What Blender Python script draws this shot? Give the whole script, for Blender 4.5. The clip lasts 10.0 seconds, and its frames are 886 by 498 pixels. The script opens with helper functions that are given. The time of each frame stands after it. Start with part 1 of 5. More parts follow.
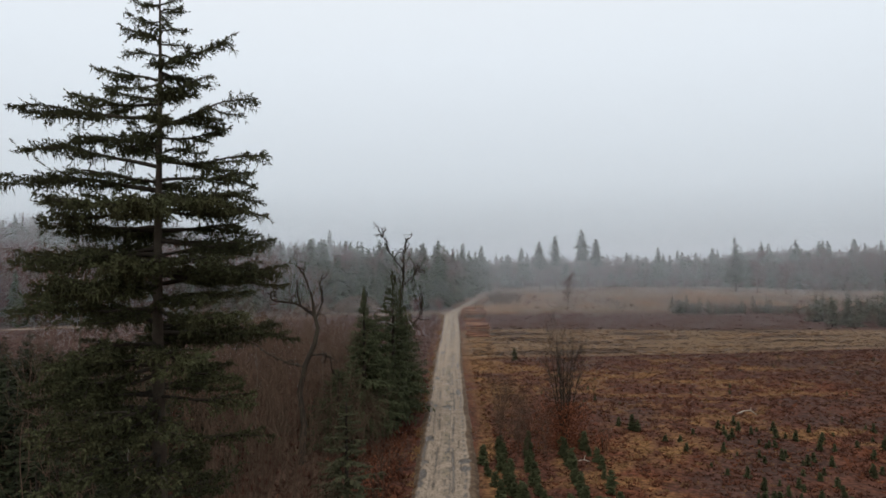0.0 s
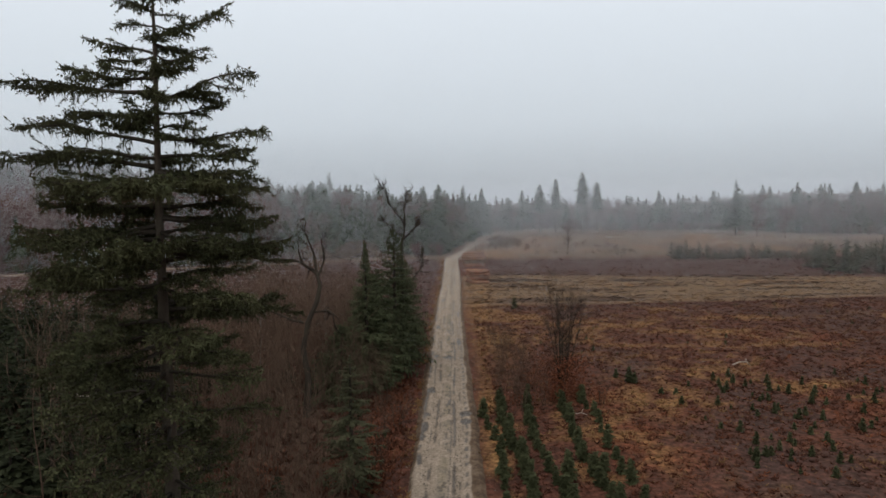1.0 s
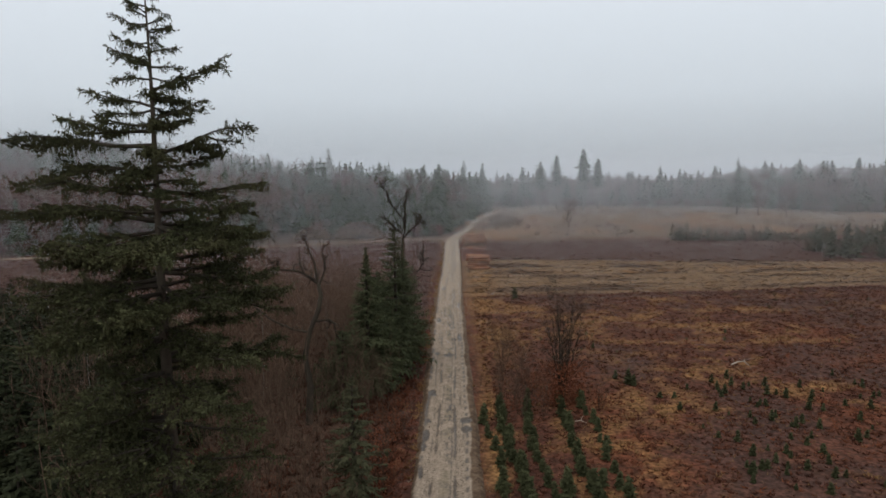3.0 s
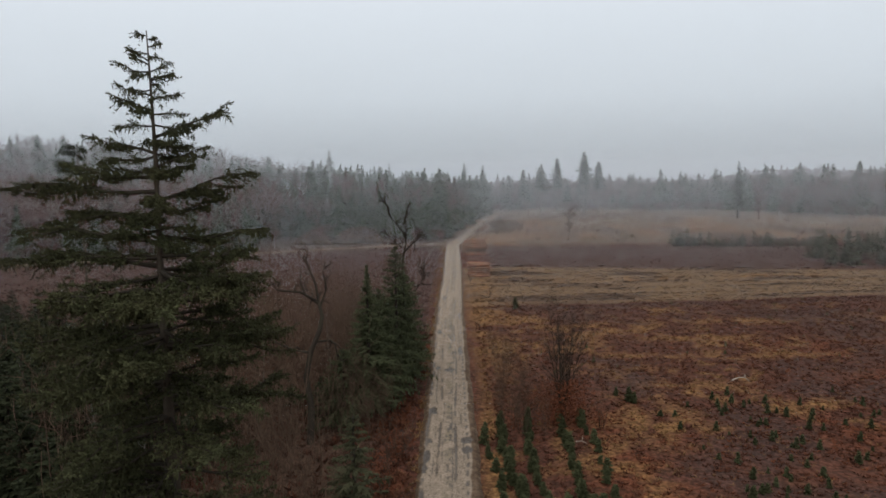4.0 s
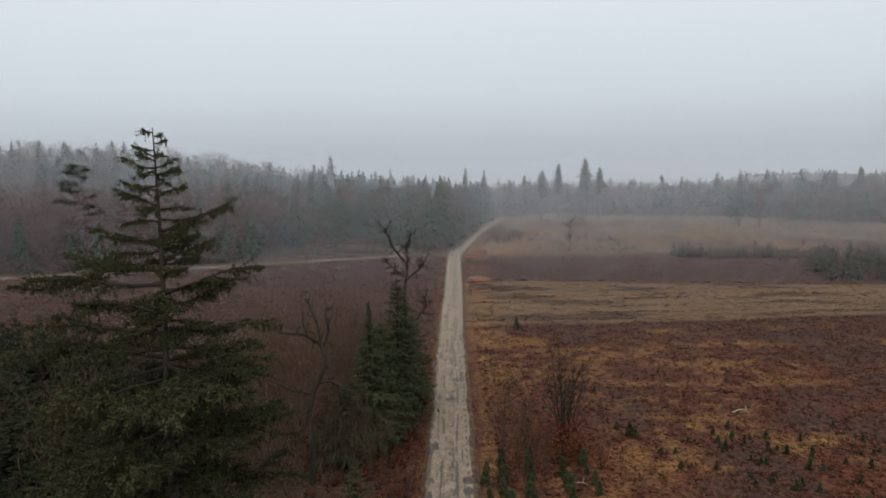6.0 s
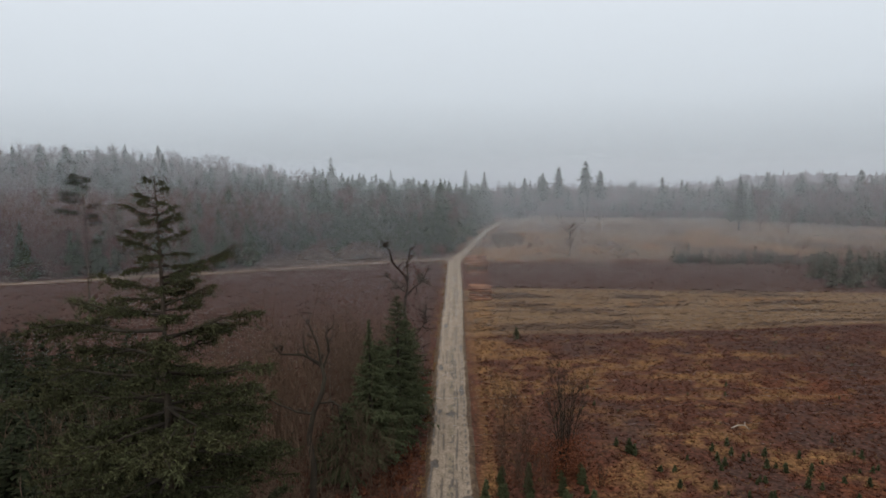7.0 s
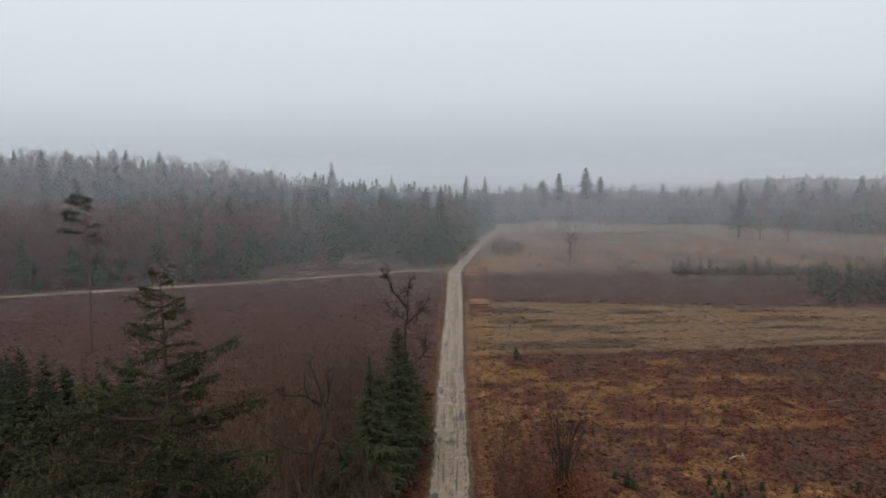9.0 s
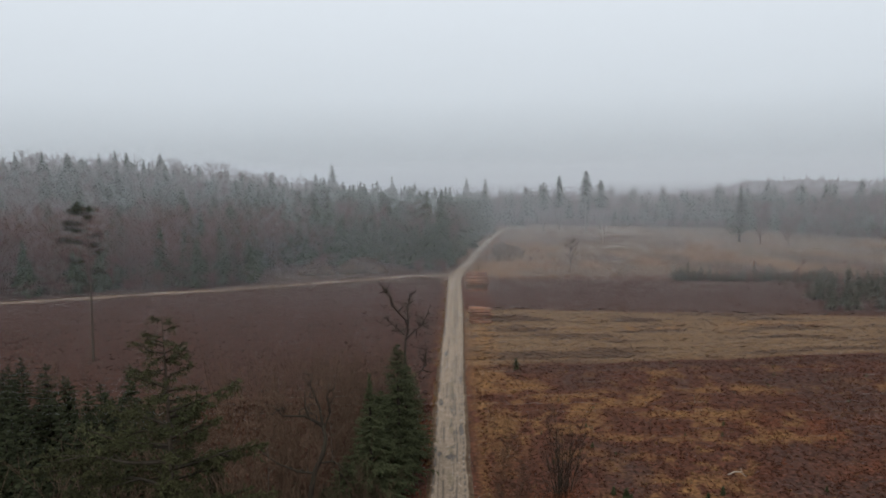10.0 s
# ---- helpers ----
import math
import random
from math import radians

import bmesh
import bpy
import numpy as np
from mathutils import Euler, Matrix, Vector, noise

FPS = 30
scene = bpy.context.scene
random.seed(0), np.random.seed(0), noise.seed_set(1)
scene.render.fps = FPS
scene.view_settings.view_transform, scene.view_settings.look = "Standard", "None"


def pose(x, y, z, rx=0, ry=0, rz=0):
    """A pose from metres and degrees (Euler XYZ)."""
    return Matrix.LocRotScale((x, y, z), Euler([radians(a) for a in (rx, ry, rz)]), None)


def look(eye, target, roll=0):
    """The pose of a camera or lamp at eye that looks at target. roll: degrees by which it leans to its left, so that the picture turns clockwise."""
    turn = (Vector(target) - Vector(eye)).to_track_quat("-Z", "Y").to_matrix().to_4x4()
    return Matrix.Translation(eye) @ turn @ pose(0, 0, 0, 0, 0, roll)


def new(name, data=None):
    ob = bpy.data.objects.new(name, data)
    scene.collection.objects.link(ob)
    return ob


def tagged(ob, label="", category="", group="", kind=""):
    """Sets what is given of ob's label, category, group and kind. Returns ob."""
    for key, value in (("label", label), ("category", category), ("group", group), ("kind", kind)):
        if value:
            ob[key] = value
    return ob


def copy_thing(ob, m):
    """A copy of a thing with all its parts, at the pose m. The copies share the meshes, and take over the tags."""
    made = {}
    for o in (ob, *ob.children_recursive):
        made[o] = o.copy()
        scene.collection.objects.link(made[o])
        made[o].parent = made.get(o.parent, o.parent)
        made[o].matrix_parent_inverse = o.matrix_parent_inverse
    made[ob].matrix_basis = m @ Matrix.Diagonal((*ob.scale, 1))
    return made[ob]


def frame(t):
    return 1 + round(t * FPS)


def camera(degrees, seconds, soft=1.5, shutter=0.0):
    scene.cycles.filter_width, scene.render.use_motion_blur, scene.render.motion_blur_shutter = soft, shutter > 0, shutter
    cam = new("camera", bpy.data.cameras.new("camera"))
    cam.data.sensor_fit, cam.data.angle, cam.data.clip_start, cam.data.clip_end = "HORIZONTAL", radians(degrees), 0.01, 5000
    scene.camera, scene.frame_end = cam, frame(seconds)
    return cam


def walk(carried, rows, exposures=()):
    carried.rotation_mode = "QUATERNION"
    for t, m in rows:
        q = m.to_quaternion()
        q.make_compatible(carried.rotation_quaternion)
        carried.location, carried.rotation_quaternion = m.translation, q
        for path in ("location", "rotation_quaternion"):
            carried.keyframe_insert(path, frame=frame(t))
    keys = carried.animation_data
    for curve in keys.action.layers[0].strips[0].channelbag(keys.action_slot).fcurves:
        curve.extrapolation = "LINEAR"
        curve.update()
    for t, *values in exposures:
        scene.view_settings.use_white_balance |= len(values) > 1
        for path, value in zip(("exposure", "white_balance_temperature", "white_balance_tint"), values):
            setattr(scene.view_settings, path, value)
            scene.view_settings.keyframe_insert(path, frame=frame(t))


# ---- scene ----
cam = camera(70, 10.0, soft=1.6)

# seconds, x, y, z, heading, tilt, lean (metres and degrees): a drone that climbs
PATH = [
    (0.0, 0.698, -0.224, 12.586, 0.910, 1.373, -0.810),
    (0.5, 0.676, -0.198, 13.122, 0.969, -1.192, -0.815),
    (1.0, 0.628, -0.169, 13.678, 0.980, -3.985, -0.830),
    (1.5, 0.617, -0.087, 14.236, 1.018, -5.705, -0.840),
    (2.0, 0.627, -0.021, 14.834, 1.031, -6.492, -0.860),
    (2.5, 0.636, 0.021, 15.439, 1.040, -6.528, -0.870),
    (4.0, 0.634, 0.137, 17.412, 1.101, -6.520, -0.860),
    (4.5, 0.606, 0.166, 18.080, 1.130, -6.521, -0.855),
    (5.0, 0.592, 0.206, 18.789, 1.145, -6.518, -0.855),
    (5.5, 0.600, 0.244, 19.462, 1.165, -6.521, -0.850),
    (7.0, 0.683, 0.263, 21.501, 1.235, -6.519, -0.842),
    (7.5, 0.705, 0.254, 22.168, 1.245, -6.523, -0.840),
    (8.0, 0.726, 0.233, 22.864, 1.255, -6.522, -0.835),
    (8.5, 0.751, 0.209, 23.542, 1.267, -6.521, -0.835),
    (9.0, 0.779, 0.175, 24.251, 1.285, -6.523, -0.828),
    (9.5, 0.810, 0.135, 24.952, 1.300, -6.526, -0.825),
    (10.0, 0.848, 0.108, 25.668, 1.328, -6.522, -0.800),
]
walk(cam, [(t, pose(x, y, z, 90 + tilt, 0, turn) @ pose(0, 0, 0, 0, 0, lean)) for t, x, y, z, turn, tilt, lean in PATH],
     exposures=[(0.0, 0.05), (1.0, 0.0), (10.0, 0.0)])

# ---- sky and light: a closed, misty cloud cover ----
world = bpy.data.worlds.new("overcast_sky")
scene.world = world
world.use_nodes = True
wn, wl = world.node_tree.nodes, world.node_tree.links
wn.clear()
w_out, w_bg = wn.new("ShaderNodeOutputWorld"), wn.new("ShaderNodeBackground")
w_sky = wn.new("ShaderNodeTexSky")
w_sky.sky_type, w_sky.sun_disc = "NISHITA", False
w_sky.sun_elevation, w_sky.sun_rotation = radians(38), radians(200)
w_tex, w_sep = wn.new("ShaderNodeTexCoord"), wn.new("ShaderNodeSeparateXYZ")
w_ramp = wn.new("ShaderNodeValToRGB")
w_noise, w_mul, w_add = wn.new("ShaderNodeTexNoise"), wn.new("ShaderNodeMath"), wn.new("ShaderNodeMath")
w_noise.inputs["Scale"].default_value, w_noise.inputs["Detail"].default_value = 2.2, 3
w_mul.operation, w_mul.inputs[1].default_value = "MULTIPLY", 0.03
w_add.operation = "ADD"
wl.new(w_tex.outputs["Generated"], w_sep.inputs[0])
wl.new(w_tex.outputs["Generated"], w_noise.inputs["Vector"])
wl.new(w_noise.outputs["Fac"], w_mul.inputs[0])
wl.new(w_sep.outputs["Z"], w_add.inputs[0])
wl.new(w_mul.outputs[0], w_add.inputs[1])
wl.new(w_add.outputs[0], w_ramp.inputs[0])
ramp = w_ramp.color_ramp
ramp.elements[0].position, ramp.elements[0].color = 0.0, (0.466, 0.516, 0.562, 1)
ramp.elements[1].position, ramp.elements[1].color = 1.0, (1.0, 1.0, 1.0, 1)
for at, c in ((0.045, (0.466, 0.516, 0.562, 1)), (0.075, (0.540, 0.592, 0.642, 1)), (0.13, (0.650, 0.708, 0.766, 1)), (0.32, (0.762, 0.822, 0.886, 1))):
    e = ramp.elements.new(at)
    e.color = c
w_mix = wn.new("ShaderNodeMix")
w_mix.data_type, w_mix.blend_type = "RGBA", "ADD"
w_mix.inputs["Factor"].default_value = 0.001
wl.new(w_ramp.outputs[0], w_mix.inputs[6])
wl.new(w_sky.outputs[0], w_mix.inputs[7])
wl.new(w_mix.outputs[2], w_bg.inputs["Color"])
w_bg.inputs["Strength"].default_value = 1.0
wl.new(w_bg.outputs[0], w_out.inputs[0])

sun = new("sun", bpy.data.lights.new("sun", "SUN"))
sun.data.energy, sun.data.angle, sun.data.color = 0.9, radians(50), (1.0, 0.97, 0.93)
sun.matrix_world = look((0, 0, 60), (18, 40, 0))


# ---- materials ----
def material(name, base, rough=0.8, second=None, scale=3.0, third=None, fine=30.0, bump=0.3, dist=0.02, spec=0.06, vary=0.25, sheen=0.0, trans=0.0):
    """A rough natural surface: two colours in large patches, a third in fine grain, a change of tone from object to object and piece to piece."""
    m = bpy.data.materials.new(name)
    m.use_nodes = True
    n, l = m.node_tree.nodes, m.node_tree.links
    b = n["Principled BSDF"]
    tc = n.new("ShaderNodeTexCoord")
    big, small = n.new("ShaderNodeTexNoise"), n.new("ShaderNodeTexNoise")
    big.inputs["Scale"].default_value, big.inputs["Detail"].default_value = scale, 4
    small.inputs["Scale"].default_value, small.inputs["Detail"].default_value = fine, 3
    geo, info = n.new("ShaderNodeNewGeometry"), n.new("ShaderNodeObjectInfo")
    for t in (big, small):
        l.new(tc.outputs["Object"], t.inputs["Vector"])
    mix1, mix2 = n.new("ShaderNodeMix"), n.new("ShaderNodeMix")
    mix1.data_type = mix2.data_type = "RGBA"
    mix1.inputs[6].default_value = (*base, 1)
    mix1.inputs[7].default_value = (*(second or [c * 0.6 for c in base]), 1)
    r = n.new("ShaderNodeMapRange")
    r.inputs[1].default_value, r.inputs[2].default_value = 0.35, 0.65
    l.new(big.outputs["Fac"], r.inputs[0])
    l.new(r.outputs[0], mix1.inputs[0])
    mix2.inputs[7].default_value = (*(third or [c * 1.3 for c in base]), 1)
    r2 = n.new("ShaderNodeMapRange")
    r2.inputs[1].default_value, r2.inputs[2].default_value, r2.inputs[4].default_value = 0.5, 0.75, 0.8
    l.new(small.outputs["Fac"], r2.inputs[0])
    l.new(r2.outputs[0], mix2.inputs[0])
    l.new(mix1.outputs[2], mix2.inputs[6])
    hsv = n.new("ShaderNodeHueSaturation")
    v1, v2 = n.new("ShaderNodeMath"), n.new("ShaderNodeMath")
    v1.operation = v2.operation = "MULTIPLY_ADD"
    v1.inputs[1].default_value, v1.inputs[2].default_value = vary, 1 - vary
    v2.inputs[1].default_value = vary
    l.new(geo.outputs["Random Per Island"], v1.inputs[0])
    l.new(info.outputs["Random"], v2.inputs[0])
    l.new(v1.outputs[0], v2.inputs[2])
    l.new(v2.outputs[0], hsv.inputs["Value"])
    l.new(mix2.outputs[2], hsv.inputs["Color"])
    l.new(hsv.outputs[0], b.inputs["Base Color"])
    b.inputs["Roughness"].default_value, b.inputs["Specular IOR Level"].default_value = rough, spec
    if sheen:
        b.inputs["Sheen Weight"].default_value, b.inputs["Sheen Roughness"].default_value = sheen, 0.8
    if trans:  # thin needles and twigs let some light through
        tr, mx = n.new("ShaderNodeBsdfTranslucent"), n.new("ShaderNodeMixShader")
        mx.inputs[0].default_value = trans
        l.new(hsv.outputs[0], tr.inputs["Color"])
        l.new(b.outputs[0], mx.inputs[1])
        l.new(tr.outputs[0], mx.inputs[2])
        l.new(mx.outputs[0], n["Material Output"].inputs[0])
    if bump:
        bp = n.new("ShaderNodeBump")
        bp.inputs["Strength"].default_value, bp.inputs["Distance"].default_value = bump, dist
        l.new(small.outputs["Fac"], bp.inputs["Height"])
        l.new(bp.outputs[0], b.inputs["Normal"])
    return m


SPRUCE = material("spruce_needles", (0.046, 0.050, 0.025), 0.75, (0.058, 0.056, 0.028), 0.7, (0.090, 0.095, 0.044), 6, 0, spec=0.04, vary=0.4)
SITKA = material("green_spruce_needles", (0.082, 0.092, 0.048), 0.75, (0.066, 0.075, 0.040), 0.9, (0.122, 0.134, 0.074), 7, 0, spec=0.04, vary=0.35, trans=0.35)
YOUNG_PINE = material("young_pine_needles", (0.030, 0.034, 0.018), 0.75, (0.023, 0.027, 0.015), 0.5, (0.046, 0.050, 0.025), 5, 0, spec=0.04, vary=0.4)
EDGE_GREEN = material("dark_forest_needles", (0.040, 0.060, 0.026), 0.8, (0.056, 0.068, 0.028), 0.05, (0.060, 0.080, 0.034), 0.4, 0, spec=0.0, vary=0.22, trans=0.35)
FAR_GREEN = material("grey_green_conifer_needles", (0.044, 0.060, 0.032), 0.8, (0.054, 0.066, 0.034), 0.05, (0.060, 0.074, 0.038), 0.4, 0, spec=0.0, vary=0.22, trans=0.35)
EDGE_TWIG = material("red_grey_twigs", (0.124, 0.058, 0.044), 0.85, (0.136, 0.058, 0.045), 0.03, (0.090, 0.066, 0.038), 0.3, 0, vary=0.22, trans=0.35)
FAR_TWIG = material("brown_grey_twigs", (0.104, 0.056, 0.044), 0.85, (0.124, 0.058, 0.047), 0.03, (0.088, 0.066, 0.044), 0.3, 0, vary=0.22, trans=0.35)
SAPLING = material("sapling_needles", (0.072, 0.077, 0.038), 0.75, (0.056, 0.061, 0.030), 0.9, (0.100, 0.106, 0.052), 7, 0, spec=0.04, vary=0.4, trans=0.3)
BRUSH = material("brown_brush_twigs", (0.110, 0.076, 0.058), 0.85, (0.092, 0.068, 0.050), 0.1, (0.136, 0.096, 0.072), 2, 0, vary=0.35)
SPRUCE_BARK = material("grey_brown_spruce_bark", (0.062, 0.047, 0.036), 0.9, (0.080, 0.066, 0.050), 2, (0.050, 0.038, 0.030), 18, 0.6)
BRASH = material("dark_cut_twigs", (0.085, 0.062, 0.050), 0.9, (0.062, 0.046, 0.038), 0.8, (0.115, 0.086, 0.068), 8, 0, vary=0.5)
HEDGE = material("hedge_spruce_needles", (0.104, 0.106, 0.074), 0.8, (0.088, 0.090, 0.064), 0.3, (0.124, 0.126, 0.086), 3, 0, spec=0.0, vary=0.3, sheen=0.08, trans=0.45)
SAGE = material("sage_spruce_needles", (0.074, 0.073, 0.040), 0.75, (0.054, 0.053, 0.029), 0.9, (0.110, 0.108, 0.062), 7, 0, spec=0.04, vary=0.35)
BARK = material("dark_spruce_bark", (0.036, 0.028, 0.021), 0.9, (0.050, 0.043, 0.034), 2, (0.024, 0.019, 0.015), 18, 0.6)
OAK_BARK = material("wet_oak_bark", (0.033, 0.026, 0.021), 0.85, (0.046, 0.039, 0.028), 1.5, (0.036, 0.029, 0.024), 20, 0.6)
PALE_BARK = material("pale_grey_bark", (0.165, 0.150, 0.132), 0.85, (0.11, 0.097, 0.085), 1.5, (0.22, 0.205, 0.19), 15, 0.4)
TWIG = material("red_brown_twigs", (0.086, 0.055, 0.038), 0.85, (0.070, 0.048, 0.034), 0.2, (0.112, 0.072, 0.050), 3, 0, vary=0.45)
HEATHER = material("dark_heather", (0.088, 0.038, 0.026), 0.95, (0.110, 0.043, 0.025), 0.12, (0.064, 0.033, 0.025), 1.5, 0, vary=0.5)
OLD_HEATHER = material("greyish_old_heather", (0.072, 0.045, 0.037), 0.95, (0.084, 0.047, 0.036), 0.12, (0.060, 0.041, 0.035), 1.5, 0, vary=0.3)
STRAW = material("yellow_straw_grass", (0.235, 0.137, 0.062), 0.9, (0.140, 0.076, 0.038), 0.2, (0.27, 0.165, 0.077), 2, 0, vary=0.35)
RUST_LEAF = material("rust_brown_dead_leaves", (0.142, 0.049, 0.025), 0.85, (0.098, 0.039, 0.023), 0.6, (0.195, 0.076, 0.037), 8, 0, vary=0.4)
LOG_SIDE = material("peeled_orange_log_bark", (0.255, 0.122, 0.074), 0.8, (0.12, 0.060, 0.042), 1.2, (0.36, 0.20, 0.13), 8, 0.3, vary=0.8)
HEAP_SIDE = material("dark_bark_and_log_gaps", (0.110, 0.070, 0.048), 0.9, (0.08, 0.052, 0.038), 0.8, (0.15, 0.098, 0.066), 8, 0.3, vary=0.5)
LOG_END = material("pale_sawn_wood", (0.34, 0.26, 0.185), 0.8, (0.17, 0.128, 0.092), 2.0, (0.44, 0.38, 0.31), 30, 0.2, vary=0.7)
PALE_END = material("fresh_sawn_log_ends", (0.40, 0.33, 0.26), 0.8, (0.27, 0.215, 0.165), 2.0, (0.48, 0.41, 0.33), 30, 0.2, vary=0.5)
CLOD = material("brown_grey_stones", (0.150, 0.122, 0.096), 0.9, (0.11, 0.09, 0.07), 0.8, (0.2, 0.165, 0.13), 8, 0, vary=0.5)
BLEACHED = material("bleached_field_grass", (0.200, 0.150, 0.112), 0.95, (0.150, 0.110, 0.084), 0.15, (0.26, 0.20, 0.14), 2, 0, vary=0.35)
DEADWOOD = material("bleached_dead_wood", (0.36, 0.31, 0.26), 0.85, (0.26, 0.22, 0.18), 3, (0.45, 0.41, 0.36), 25, 0.4)


def cover_material(name, layers, base, wet=None, fine=8.0, patch=0.9, grit=(0.4, 1.65), relief=0.8):
    """Ground whose covers lie where the sheet's own weights say; every cover has two tones and grain."""
    m = bpy.data.materials.new(name)
    m.use_nodes = True
    n, l = m.node_tree.nodes, m.node_tree.links
    b = n["Principled BSDF"]
    tc = n.new("ShaderNodeTexCoord")
    noises = []
    for s, d in ((0.3, 6), (patch, 7), (fine, 6)):
        t = n.new("ShaderNodeTexNoise")
        t.inputs["Scale"].default_value, t.inputs["Detail"].default_value, t.inputs["Roughness"].default_value = s, d, 0.65
        l.new(tc.outputs["Object"], t.inputs["Vector"])
        noises.append(t)

    def tones(a, c):
        x = n.new("ShaderNodeMix")
        x.data_type = "RGBA"
        x.inputs[6].default_value, x.inputs[7].default_value = (*a, 1), (*c, 1)
        g = n.new("ShaderNodeMapRange")
        g.inputs[1].default_value, g.inputs[2].default_value = 0.42, 0.58
        l.new(noises[1].outputs["Fac"], g.inputs[0])
        l.new(g.outputs[0], x.inputs[0])
        return x.outputs[2]

    now = tones(*base)
    for attr, a, c in layers:
        at = n.new("ShaderNodeAttribute")
        at.attribute_name = attr
        x = n.new("ShaderNodeMix")
        x.data_type = "RGBA"
        soft = n.new("ShaderNodeMath")
        soft.operation = "MULTIPLY_ADD"
        soft.inputs[1].default_value, soft.inputs[2].default_value = 1.2, -0.6
        l.new(noises[1].outputs["Fac"], soft.inputs[0])
        add = n.new("ShaderNodeMath")
        add.operation, add.use_clamp = "ADD", True
        l.new(at.outputs["Fac"], add.inputs[0])
        l.new(soft.outputs[0], add.inputs[1])
        gate = n.new("ShaderNodeMath")
        gate.operation, gate.use_clamp = "MULTIPLY", True
        l.new(add.outputs[0], gate.inputs[0])
        up = n.new("ShaderNodeMath")
        up.operation, up.use_clamp, up.inputs[1].default_value = "MULTIPLY", True, 3.0
        l.new(at.outputs["Fac"], up.inputs[0])
        l.new(up.outputs[0], gate.inputs[1])
        l.new(gate.outputs[0], x.inputs[0])
        l.new(now, x.inputs[6])
        l.new(tones(a, c), x.inputs[7])
        now = x.outputs[2]
    grain = n.new("ShaderNodeMix")
    grain.data_type, grain.blend_type = "RGBA", "MULTIPLY"
    grain.inputs[0].default_value = 1.0
    g = n.new("ShaderNodeMapRange")
    g.inputs[1].default_value, g.inputs[2].default_value, g.inputs[3].default_value, g.inputs[4].default_value = 0.32, 0.68, *grit
    l.new(noises[2].outputs["Fac"], g.inputs[0])
    l.new(now, grain.inputs[6])
    l.new(g.outputs[0], grain.inputs[7])
    l.new(grain.outputs[2], b.inputs["Base Color"])
    b.inputs["Roughness"].default_value, b.inputs["Specular IOR Level"].default_value = 0.9, 0.12 if wet else 0.04
    if wet:
        at = n.new("ShaderNodeAttribute")
        at.attribute_name = wet
        r = n.new("ShaderNodeMapRange")
        r.inputs[3].default_value, r.inputs[4].default_value = 0.9, 0.45
        l.new(at.outputs["Fac"], r.inputs[0])
        l.new(r.outputs[0], b.inputs["Roughness"])
        gl = n.new("ShaderNodeMapRange")
        gl.inputs[3].default_value, gl.inputs[4].default_value = 0.1, 0.22
        l.new(at.outputs["Fac"], gl.inputs[0])
        l.new(gl.outputs[0], b.inputs["Specular IOR Level"])
    bp = n.new("ShaderNodeBump")
    bp.inputs["Strength"].default_value, bp.inputs["Distance"].default_value = relief, 0.12
    l.new(noises[2].outputs["Fac"], bp.inputs["Height"])
    l.new(bp.outputs[0], b.inputs["Normal"])
    return m


GROUND = cover_material("heath_ground", [
    ("mown", (0.175, 0.112, 0.062), (0.105, 0.066, 0.040)),
    ("rake", (0.068, 0.043, 0.031), (0.088, 0.055, 0.038)),
    ("pale", (0.138, 0.100, 0.070), (0.086, 0.062, 0.046)),
    ("strip", (0.060, 0.034, 0.028), (0.032, 0.021, 0.018)),
    ("peat", (0.066, 0.037, 0.030), (0.046, 0.028, 0.023)),
    ("rust", (0.145, 0.050, 0.025), (0.070, 0.030, 0.019)),
    ("straw", (0.245, 0.136, 0.054), (0.124, 0.060, 0.029)),
    ("litter", (0.064, 0.040, 0.029), (0.078, 0.046, 0.032)),
    ("beech", (0.066, 0.046, 0.036), (0.048, 0.034, 0.028)),
], ((0.086, 0.036, 0.024), (0.054, 0.026, 0.019)), fine=3.2, patch=1.3, grit=(0.4, 1.7))
MIST = bpy.data.materials.new("mist_droplets")
MIST.use_nodes = True
m_b, m_l, m_n = MIST.node_tree.nodes["Principled BSDF"], MIST.node_tree.links, MIST.node_tree.nodes
m_b.inputs["Base Color"].default_value, m_b.inputs["Roughness"].default_value, m_b.inputs["Specular IOR Level"].default_value = (0.905, 0.95, 0.995, 1), 1.0, 0.0
m_t, m_x = m_n.new("ShaderNodeBsdfTranslucent"), m_n.new("ShaderNodeMixShader")
m_t.inputs["Color"].default_value, m_x.inputs[0].default_value = (0.905, 0.95, 0.995, 1), 0.5
m_l.new(m_b.outputs[0], m_x.inputs[1])
m_l.new(m_t.outputs[0], m_x.inputs[2])
m_l.new(m_x.outputs[0], m_n["Material Output"].inputs[0])
GRAVEL = cover_material("pale_forest_gravel", [
    ("verge", (0.104, 0.068, 0.043), (0.072, 0.047, 0.031)),
    ("moss", (0.135, 0.110, 0.065), (0.165, 0.138, 0.105)),
    ("wet", (0.046, 0.037, 0.031), (0.084, 0.067, 0.054)),
], ((0.275, 0.217, 0.165), (0.225, 0.176, 0.132)), wet="wet", fine=7.0, patch=1.1, grit=(0.7, 1.3), relief=0.3)


